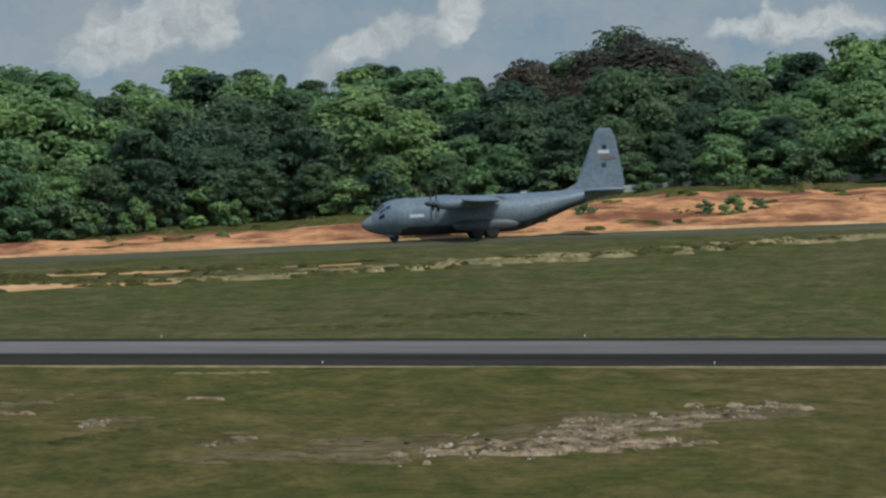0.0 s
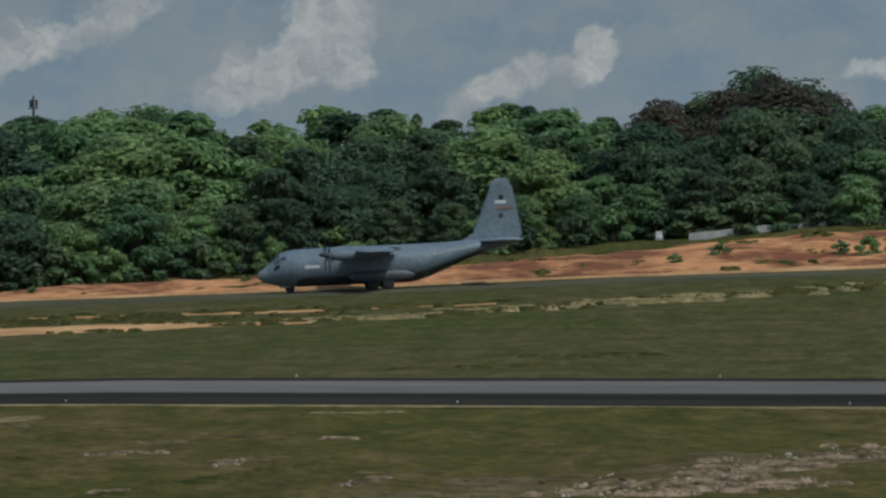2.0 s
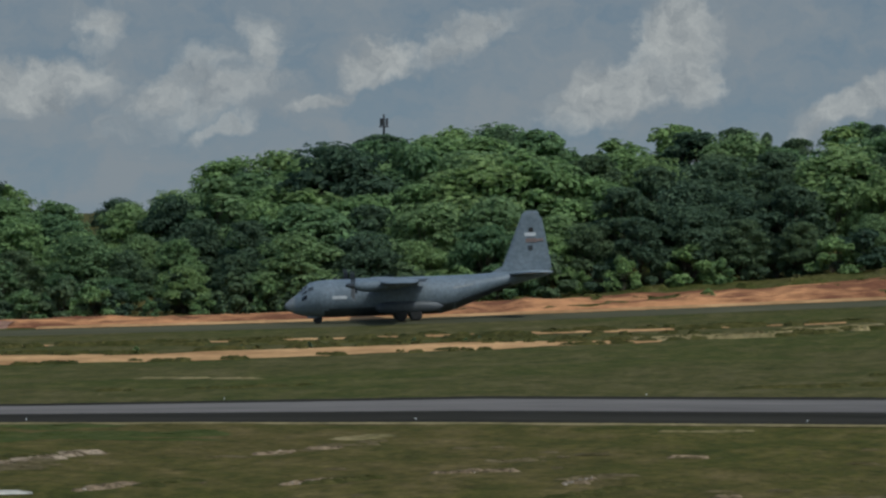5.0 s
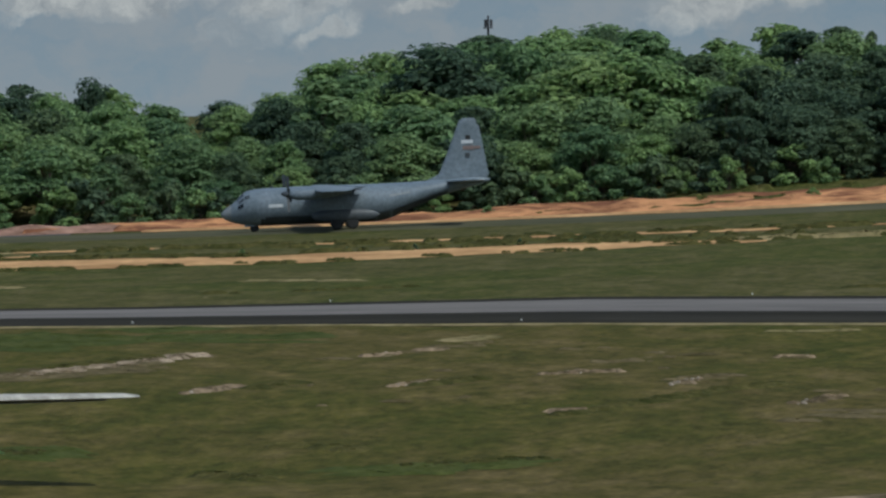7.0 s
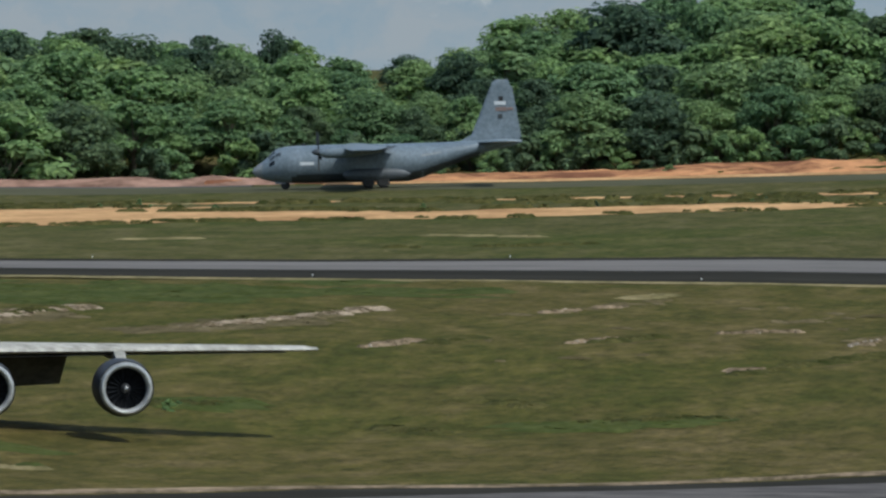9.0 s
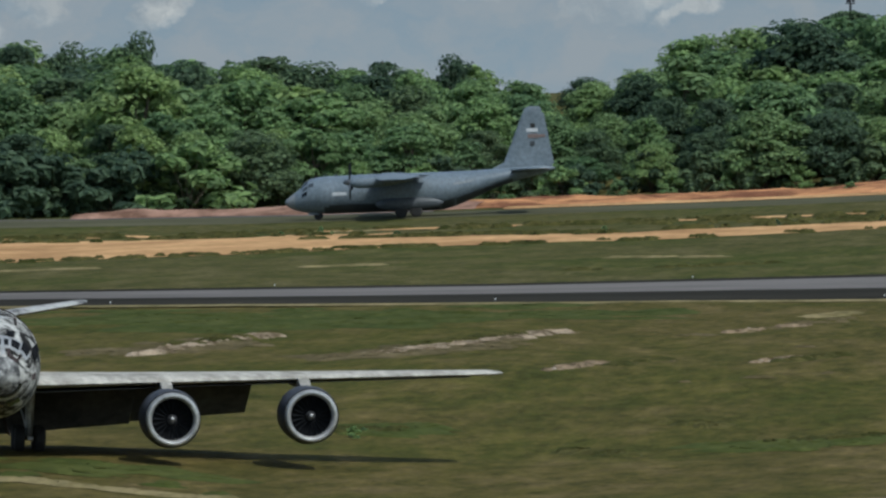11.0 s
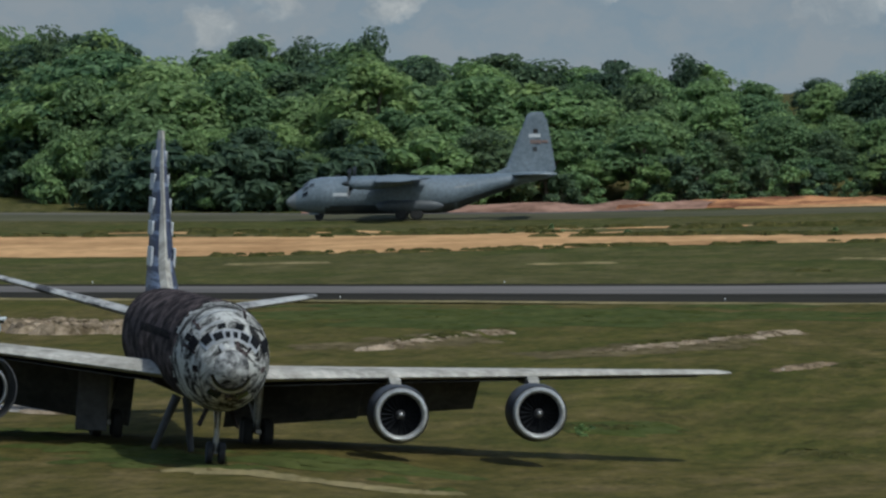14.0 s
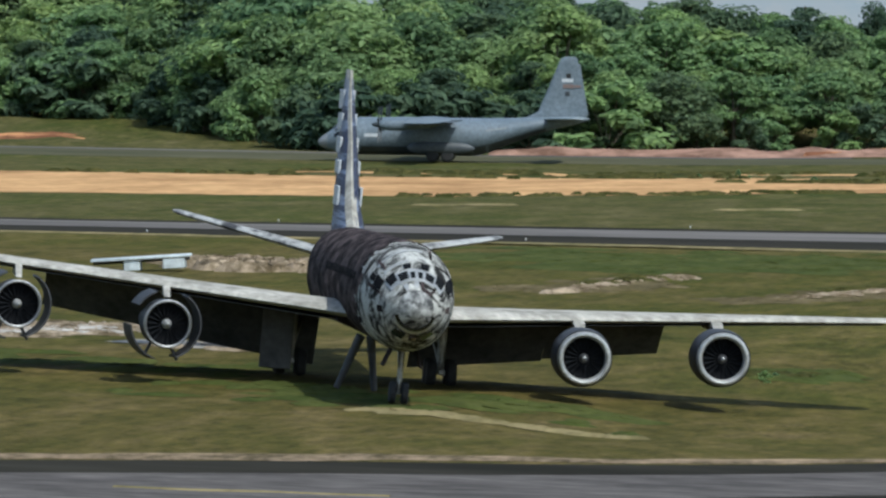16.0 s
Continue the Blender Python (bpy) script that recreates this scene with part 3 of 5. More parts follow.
# ---- sky backdrop ----
# cloud banks: bearing to the left, elevation, half width and half height in degrees, slope, density
CLOUDS = [(1.82, 0.84, 0.30, 0.28, 40, 1.00), (2.25, 0.45, 0.45, 0.20, 20, 1.00), (1.72, 0.53, 0.20, 0.20, 0, 0.75), (-0.07, 0.59, 0.24, 0.11, 20, 0.75), (0.54, 0.37, 0.45, 0.13, 28, 0.50),
          (3.87, 0.66, 0.24, 0.14, 20, 0.55), (3.34, 0.84, 0.45, 0.12, 25, 0.45), (-0.06, 0.56, 0.24, 0.16, 30, 0.75), (-2.57, 0.51, 0.53, 0.11, 5, 0.75), (0.55, 0.39, 0.37, 0.11, 15, 0.60),
          (3.94, 0.67, 0.26, 0.13, 20, 0.70), (4.39, 0.42, 0.26, 0.06, 15, 0.45), (4.79, 0.83, 0.20, 0.20, 30, 0.45), (5.40, 0.51, 0.61, 0.16, 35, 0.36), (5.08, 0.20, 0.28, 0.07, 22, 0.40),
          (5.93, 0.91, 0.18, 0.18, 0, 0.40), (3.25, 0.85, 0.28, 0.09, 20, 0.40), (6.99, 0.46, 0.51, 0.15, 10, 0.62), (7.76, 0.56, 0.24, 0.16, -30, 0.60), (5.56, 0.44, 0.28, 0.14, 42, 0.42),
          (6.48, 0.49, 0.61, 0.18, 5, 0.60), (7.62, 0.51, 0.16, 0.16, 60, 0.45), (8.84, 0.25, 0.28, 0.11, 40, 0.42), (9.45, 0.49, 0.45, 0.12, 40, 0.40), (5.06, 0.45, 0.61, 0.18, 28, 0.36),
          (10.18, 0.08, 0.18, 0.15, 0, 0.42), (9.61, 0.49, 0.45, 0.11, 30, 0.36)]


def build_backdrop():
    m = bpy.data.materials.new("cloudy_sky")
    m.use_nodes = True
    nt = m.node_tree
    nt.nodes.remove(nt.nodes["Principled BSDF"])
    v = coords(nt)
    sep = nt.nodes.new("ShaderNodeSeparateXYZ")
    nt.links.new(v, sep.inputs[0])

    def calc(op, *args):
        n = nt.nodes.new("ShaderNodeMath")
        n.operation = op
        for sock, value in zip(n.inputs, args):
            if isinstance(value, bpy.types.NodeSocket):
                nt.links.new(value, sock)
            else:
                sock.default_value = value
        return n.outputs[0]

    flat = nt.nodes.new("ShaderNodeCombineXYZ")
    nt.links.new(sep.outputs[0], flat.inputs[0])
    nt.links.new(sep.outputs[2], flat.inputs[1])
    warp = nt.nodes.new("ShaderNodeTexNoise")
    warp.inputs["Scale"].default_value, warp.inputs["Detail"].default_value, warp.inputs["Roughness"].default_value = 0.045, 8, 0.6
    nt.links.new(flat.outputs[0], warp.inputs["Vector"])
    shift = nt.nodes.new("ShaderNodeVectorMath")
    shift.operation = "MULTIPLY_ADD"
    nt.links.new(warp.outputs["Color"], shift.inputs[0])
    shift.inputs[1].default_value = (46, 34, 0)
    nt.links.new(flat.outputs[0], shift.inputs[2])
    mass = None
    for a, e, wide, high, slope, density in CLOUDS:
        mp = nt.nodes.new("ShaderNodeMapping")
        mp.vector_type = "TEXTURE"
        mp.inputs["Location"].default_value = (-4600 * math.sin(radians(a)) + 23, EYE + 4600 * math.tan(radians(e)) + 17, 0)
        mp.inputs["Rotation"].default_value = (0, 0, radians(slope))
        mp.inputs["Scale"].default_value = (wide * 80, high * 80, 1)
        nt.links.new(shift.outputs[0], mp.inputs[0])
        ln = nt.nodes.new("ShaderNodeVectorMath")
        ln.operation = "LENGTH"
        nt.links.new(mp.outputs[0], ln.inputs[0])
        mr = nt.nodes.new("ShaderNodeMapRange")
        mr.interpolation_type = "SMOOTHSTEP"
        for k, value in enumerate((1.55, 0.3, 0.0, min(1.0, density * 1.2))):
            mr.inputs[k + 1].default_value = value
        nt.links.new(ln.outputs["Value"], mr.inputs[0])
        mass = mr.outputs[0] if mass is None else calc("MAXIMUM", mass, mr.outputs[0])
    low = calc("MULTIPLY", sep.outputs[2], 1 / 260.0)
    blue = ramp(nt, low, [(0.0, (0.33, 0.40, 0.455)), (0.4, (0.27, 0.345, 0.42)), (1.0, (0.2, 0.285, 0.39))])
    veil = tex_noise(nt, shift.outputs[0], 0.014, 9, 0.62, (1, 1.7, 1))
    grey = mix(nt, ramp(nt, veil, [(0.36, (0, 0, 0)), (0.6, (0.95, 0.95, 0.95))]), blue, (0.41, 0.43, 0.45))
    fluff = tex_noise(nt, shift.outputs[0], 0.05, 9, 0.6)
    body = calc("ADD", mass, calc("MULTIPLY_ADD", fluff, 0.55, -0.275))
    # high cloud goes on above and beside what is seen
    beyond = calc("MULTIPLY", calc("GREATER_THAN", sep.outputs[2], 210.0), ramp(nt, tex_noise(nt, v, 0.009, 8, 0.6), [(0.45, (0, 0, 0)), (0.6, (1, 1, 1))]))
    lit = ramp(nt, calc("MAXIMUM", body, beyond), [(0.1, (0, 0, 0)), (0.3, (0.42, 0.42, 0.42)), (0.5, (0.82, 0.82, 0.82)), (1.0, (1, 1, 1))])
    tone = ramp(nt, tex_noise(nt, shift.outputs[0], 0.045, 9, 0.66), [(0.34, (0.4, 0.41, 0.42)), (0.62, (0.74, 0.71, 0.665))])
    col = mix(nt, lit, grey, tone)
    em = nt.nodes.new("ShaderNodeEmission")
    em.inputs["Strength"].default_value = 0.93
    nt.links.new(col, em.inputs[0])
    nt.links.new(em.outputs[0], nt.nodes["Material Output"].inputs[0])
    s = Shape()
    n = 48
    for z in (-40, 150, 350, 700, 1200):
        s.v += [(-4600 * math.sin(radians(4.5 + 70 * (i / n * 2 - 1))), 4600 * math.cos(radians(4.5 + 70 * (i / n * 2 - 1))), z) for i in range(n + 1)]
    s.f = [(j * (n + 1) + i, j * (n + 1) + i + 1, (j + 1) * (n + 1) + i + 1, (j + 1) * (n + 1) + i) for j in range(4) for i in range(n)]
    tagged(part("backdrop", s, m), "blue-grey sky with pale cumulus clouds", "sky", kind="structure")


build_backdrop()

# ---- forest ----
# how high the tree line stands: bearing to the left and elevation, degrees
SKYLINE = [(-8, 1.4), (-5, 1.5), (-3.2, 1.52), (-2.9, 1.48), (-2.14, 1.3), (-1.7, 1.46), (-1.49, 1.57), (-1.25, 1.53), (-0.93, 1.39),
           (-0.48, 1.31), (-0.13, 1.24), (0.33, 1.37), (0.74, 1.27), (0.97, 1.15), (1.15, 1.32), (1.63, 1.29), (2.2, 1.23), (2.66, 1.09),
           (2.82, 1.29), (3.2, 1.32), (3.7, 1.22), (3.98, 1.25), (4.55, 1.13), (5.12, 1.0), (5.3, 0.82), (5.97, 0.79), (6.33, 0.79),
           (6.79, 0.96), (7.04, 0.89), (7.28, 0.97), (7.4, 0.88), (7.97, 1.0), (8.74, 1.0), (9.07, 1.11), (9.38, 0.95), (9.54, 1.06),
           (9.7, 0.97), (9.93, 1.1), (10.4, 0.94), (10.8, 1.05), (11.08, 1.16), (11.9, 1.12), (14, 1.2), (18, 1.2)]


def skyline(a):
    return float(np.interp(a, [p[0] for p in SKYLINE], [p[1] for p in SKYLINE]))


def make_tree(seed, tall, wide, leaf, lobes, leaves, trunk_share=0.35, flat=0.6, size=1.0, name="tree"):
    """A broadleaf tree: tapered trunk, limbs, and a crown of domed lobes, each a shell of leaf sprays."""
    rnd = random.Random(seed)
    root = new(name)
    wood = Shape()
    fork = tall * trunk_share
    lean = Vector((rnd.uniform(-0.04, 0.04) * tall, rnd.uniform(-0.04, 0.04) * tall, fork))
    wood.tube((0, 0, -1.0), lean, tall * 0.02, tall * 0.013, 7)
    crown = Shape()
    for i in range(lobes):
        t, k = 2.4 * i + rnd.uniform(-0.5, 0.5), math.sqrt((i + 0.5) / lobes)
        h = 1 - (i + 0.5) / lobes + rnd.uniform(-0.12, 0.12)
        spread = wide * 0.42 * (0.35 + 0.65 * math.sin(math.pi * (0.2 + 0.62 * (1 - h))))
        c = Vector((spread * k * math.cos(t), spread * k * math.sin(t), tall * (trunk_share * 0.8 + (0.9 - trunk_share * 0.8) * min(max(h, 0), 1))))
        r = wide * rnd.uniform(0.12, 0.25)
        tilt = Vector((rnd.uniform(-0.35, 0.35), rnd.uniform(-0.35, 0.35), 0))
        wood.tube(lean * rnd.uniform(0.6, 1.0), c, tall * 0.007, tall * 0.003, 5)
        for q in range(leaves):
            d = Vector((rnd.gauss(0, 1), rnd.gauss(0, 1), rnd.gauss(0.4, 0.85))).normalized()
            bulge = 1 + 0.6 * noise.noise(d * 1.6 + Vector((seed, i * 3.7, 0)))
            p = c + Vector((d.x, d.y, d.z * flat - tilt.dot(d) * 0.6)) * r * bulge * (0.6 + 0.5 * rnd.random() ** 0.6)
            nrm = (d * 0.9 + Vector((rnd.uniform(-0.45, 0.45), rnd.uniform(-0.45, 0.45), rnd.uniform(0.1, 0.9)))).normalized()
            a = nrm.orthogonal().normalized()
            b = nrm.cross(a)
            sp = rnd.uniform(0, 6.28)
            a, b = a * math.cos(sp) + b * math.sin(sp), b * math.cos(sp) - a * math.sin(sp)
            w, l = size * rnd.uniform(0.13, 0.31), size * rnd.uniform(0.25, 0.58)
            n = len(crown.v)
            crown.v += [tuple(q) for q in (p - a * l - nrm * 0.08, p + b * w + nrm * 0.08, p + a * l * 1.1 - nrm * 0.1, p - b * w + nrm * 0.06)]
            crown.f.append((n, n + 1, n + 2, n + 3))
    part("trunk", wood, BARK, root)
    part("crown", crown, leaf, root, smooth=0)
    root["tall"] = tall
    return root


TREES = [make_tree(11, 15, 12, LEAF, 20, 235), make_tree(12, 16, 10, LEAF, 19, 225, 0.35, 0.75), make_tree(13, 14, 13, LEAF, 20, 235, 0.3, 0.5),
         make_tree(14, 17, 11, LEAF_DARK, 20, 235, 0.3, 0.7), make_tree(15, 15, 13, LEAF_DARK, 20, 245, 0.25), make_tree(16, 13, 9, LEAF, 15, 230, 0.2, 0.85),
         make_tree(17, 18, 13, LEAF_BROWN, 22, 245, 0.35, 0.7), make_tree(18, 16, 11, LEAF, 15, 230, 0.5, 0.5), make_tree(19, 15, 13, LEAF_HAZED, 20, 245, 0.3, 0.5), make_tree(20, 16, 11, LEAF_HAZED, 20, 235, 0.3, 0.6),
         make_tree(21, 17, 10, LEAF_DARK, 8, 130, 0.93, 0.28), make_tree(22, 16, 8, LEAF_HAZED, 12, 60, 0.45, 1.0, 1.7)]
BUSHES = [make_tree(31, 5, 6, LEAF, 9, 120, 0.1, 0.7, 0.8, "bush"), make_tree(32, 4, 5, LEAF_DARK, 8, 110, 0.1, 0.7, 0.8, "bush")]
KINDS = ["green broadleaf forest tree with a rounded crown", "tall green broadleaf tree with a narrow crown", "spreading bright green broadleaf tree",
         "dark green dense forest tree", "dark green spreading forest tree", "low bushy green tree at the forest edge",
         "tall purple-brown leaved forest tree", "high-stemmed green tree with a flat crown", "spreading forest tree with leaves paled for haze", "tall forest tree with yellow-green leaves paled for haze", "tall bare-stemmed tree with a thin flat dark crown", "large-leaved ragged forest tree with leaves paled for haze"]
for proto, text in zip(TREES, KINDS):
    tagged(proto, text, "tree", "forest trees")
for b in BUSHES:
    tagged(b, "leafy green bush at the foot of the forest", "bush", "forest edge bushes")


def plant(proto, a, dist, height, turn, squash=1.0):
    x, y = -dist * math.sin(radians(a)), dist * math.cos(radians(a))
    k = height / proto["tall"]
    return copy_thing(proto, pose(x, y, ground_z(x, y) - 0.2, 0, 0, turn) @ Matrix.Diagonal((k * squash, k * squash, k, 1)))


def base_distance(a):
    return float(np.interp(a, [-8, 0, 3, 6, 9, 10.5, 11.2, 12, 14, 18], [948, 940, 938, 936, 925, 922, 945, 990, 1005, 1010]))


def build_forest():
    rnd = random.Random(5)
    # rows of crowns climbing the hillside: distance behind the edge, share of the full height, spacing in degrees
    for row, (back, share, gap) in enumerate(((0, 0.42, 0.41), (11, 0.6, 0.42), (22, 0.74, 0.42), (33, 0.85, 0.42), (44, 0.93, 0.4), (55, 0.98, 0.4))):
        a = -3.9 + 0.13 * row
        while a < 13.5:
            dist = base_distance(a) + back + rnd.uniform(-4, 4)
            x, y = -dist * math.sin(radians(a)), dist * math.cos(radians(a))
            g = ground_z(x, y)
            foot = ground_z(-base_distance(a) * math.sin(radians(a)), base_distance(a) * math.cos(radians(a)))
            top = EYE + dist * math.tan(radians(skyline(a) - (1.02 if a < 6 else 1.07)))
            height = foot + (top - foot) * (share + (rnd.uniform(-0.1, 0.1) if share < 0.9 else rnd.uniform(-0.06, 0.03))) - g
            height = max(height, 6.0) * (0.86 if abs(a - 5.81) < 0.22 else 1)
            dark = rnd.random() < (0.75 if -2.1 < a < -0.45 or 0.9 < a < 1.75 else 0.2 if a < 6 else 0.1)
            # more of the haze-paled trees towards the left
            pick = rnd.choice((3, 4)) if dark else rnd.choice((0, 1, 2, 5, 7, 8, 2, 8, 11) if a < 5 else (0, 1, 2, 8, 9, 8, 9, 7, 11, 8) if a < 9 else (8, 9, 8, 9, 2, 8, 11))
            if row == 0 and 7.0 < a < 8.6 and rnd.random() < 0.6:
                pick, height = 7, height * 1.35
            if row >= 1 and -1.85 < a < -0.45:
                pick = 6 if row >= 3 and rnd.random() < 0.65 else 4
            plant(TREES[pick], a, dist, height, rnd.uniform(0, 360), rnd.uniform(1.1, 1.6))
            a += gap * rnd.uniform(0.75, 1.25)
    # crowns standing out above the canopy: bearing, height over it, kind, width
    for a, over, kind, wide in ((-4.4, 0.1, 4, 0.6), (-1.4, 0.1, 6, 0.75), (-0.83, 0.04, 6, 0.6), (0.35, 0.05, 3, 0.6), (1.16, 0.04, 3, 0.4), (2.52, 0.06, 3, 0.3), (3.03, 0.05, 4, 0.75), (3.5, 0.06, 3, 0.4), (4.94, 0.05, 4, 0.5),
                               (5.7, 0.05, 4, 0.6), (6.2, 0.04, 3, 0.5), (6.75, 0.1, 4, 0.75), (7.26, 0.1, 10, 0.8), (8.11, 0.12, 10, 0.9), (8.6, 0.04, 3, 0.5), (9.05, 0.12, 4, 0.5), (9.55, 0.1, 4, 0.55), (9.92, 0.1, 3, 0.75), (10.43, 0.08, 10, 0.5), (11.02, 0.14, 10, 1.1), (11.3, 0.08, 4, 0.6), (11.8, 0.08, 4, 0.6)):
        dist = base_distance(a) + 52
        x, y = -dist * math.sin(radians(a)), dist * math.cos(radians(a))
        plant(TREES[kind], a, dist, EYE + dist * math.tan(radians(skyline(a) + over - 1.17)) - ground_z(x, y), a * 700, wide)
    a = -3.9
    while a < 13.5:
        dist = base_distance(a) - rnd.uniform(2, 6)
        if a < 13.4 and (not 7.0 < a < 8.6 or rnd.random() < 0.35):
            plant(rnd.choice(BUSHES), a, dist, rnd.uniform(2.2, 5.5) * (1.6 if a > 8.6 else 1), rnd.uniform(0, 360), rnd.uniform(0.9, 1.5))
        a += 0.2 * rnd.uniform(0.6, 1.5)


build_forest()
for i, proto in enumerate(TREES + BUSHES):
    a = -6.9 - 0.35 * i
    d = 960 + 6 * (i % 3)
    x, y = -d * math.sin(radians(a)), d * math.cos(radians(a))
    proto.matrix_basis = pose(x, y, ground_z(x, y) - 0.2)


# ---- aircraft helpers ----
def section(sec, n=28):
    """A cross-section ring: (x, z of middle, half width, half height)."""
    x, z, w, h = sec
    return [(x, w * math.sin(2 * math.pi * i / n), z + h * math.cos(2 * math.pi * i / n)) for i in range(n)]


def skin_point(secs, x, ang, off=0.0):
    xs = [s[0] for s in secs][::-1]
    z, w, h = (float(np.interp(x, xs, [s[k] for s in secs][::-1])) for k in (1, 2, 3))
    t = radians(ang)
    return (x, (w + off) * math.sin(t), z + (h + off) * math.cos(t))


def skin_patch(secs, x0, x1, a0, a1, off=0.03, n=5):
    """A thin curved panel lying on a lofted skin between two stations and two angles from the top."""
    s = Shape()
    for o in (off, off - 0.06):
        for i in range(n + 1):
            for j in range(n + 1):
                s.v.append(skin_point(secs, x0 + (x1 - x0) * i / n, a0 + (a1 - a0) * j / n, o))
    m = n + 1
    s.f = [(i * m + j, i * m + j + 1, (i + 1) * m + j + 1, (i + 1) * m + j) for i in range(n) for j in range(n)]
    k = m * m
    s.f += [(k + i * m + j, k + (i + 1) * m + j, k + (i + 1) * m + j + 1, k + i * m + j + 1) for i in range(n) for j in range(n)]
    edge = [i for i in range(m)] + [i * m + n for i in range(1, m)] + [n * m + j for j in range(n - 1, -1, -1)] + [i * m for i in range(n - 1, 0, -1)]
    s.f += [(edge[i], edge[(i + 1) % len(edge)], k + edge[(i + 1) % len(edge)], k + edge[i]) for i in range(len(edge))]
    return s


FOIL = [(0, 0), (0.012, 0.25), (0.06, 0.6), (0.2, 0.95), (0.4, 1.0), (0.65, 0.7), (1.0, 0.04), (1.0, -0.04), (0.65, -0.35), (0.4, -0.55), (0.2, -0.55), (0.06, -0.35), (0.012, -0.18)]


def foil_ring(le, chord, thick, up=(0, 0, 1)):
    le, up = Vector(le), Vector(up)
    return [le + Vector((-chord * c, 0, 0)) + up * (t * thick * 0.5) for c, t in FOIL]


def wing(stations, up=(0, 0, 1)):
    """stations: (leading edge point, chord, thickness)."""
    return Shape().ring_loft([foil_ring(le, c, t, up) for le, c, t in stations])


def wheel(parent, at, r, w, name="wheel"):
    hub = part(name, Shape().lathe([(-w * 0.42, r * 0.12), (-w * 0.42, r * 0.5), (-w * 0.3, r * 0.58), (w * 0.3, r * 0.58), (w * 0.42, r * 0.5), (w * 0.42, r * 0.12)], (0, 0, 0), 16, "Y"), STEEL, parent)
    fix_normals(hub)
    hub.matrix_basis = pose(*at)
    t = part("tyre", Shape().lathe([(-w * 0.5, r * 0.6), (-w * 0.5, r * 0.85), (-w * 0.36, r * 0.97), (0, r), (w * 0.36, r * 0.97), (w * 0.5, r * 0.85), (w * 0.5, r * 0.6)], (0, 0, 0), 22, "Y"), RUBBER, hub)
    fix_normals(t)
    return hub


# ---- four-engined turboprop transport ----
HERC = [(13.5, 1.9, 0.06, 0.06), (13.35, 1.9, 0.35, 0.33), (13.0, 1.92, 0.62, 0.6), (12.4, 2.0, 0.95, 0.95), (11.9, 2.12, 1.2, 1.22), (11.3, 2.36, 1.5, 1.6),
        (10.7, 2.52, 1.75, 1.86), (9.8, 2.58, 1.98, 2.0), (8.8, 2.6, 2.12, 2.06), (4, 2.62, 2.16, 2.08), (-3.6, 2.62, 2.16, 2.08), (-5.2, 2.82, 2.12, 1.9),
        (-7.5, 3.3, 1.95, 1.45), (-10, 3.85, 1.6, 1.0), (-12.5, 4.3, 1.05, 0.68), (-15, 4.6, 0.5, 0.42), (-16.2, 4.72, 0.08, 0.1)]
HERC = [(x, z + 0.12, w, h) for x, z, w, h in HERC]


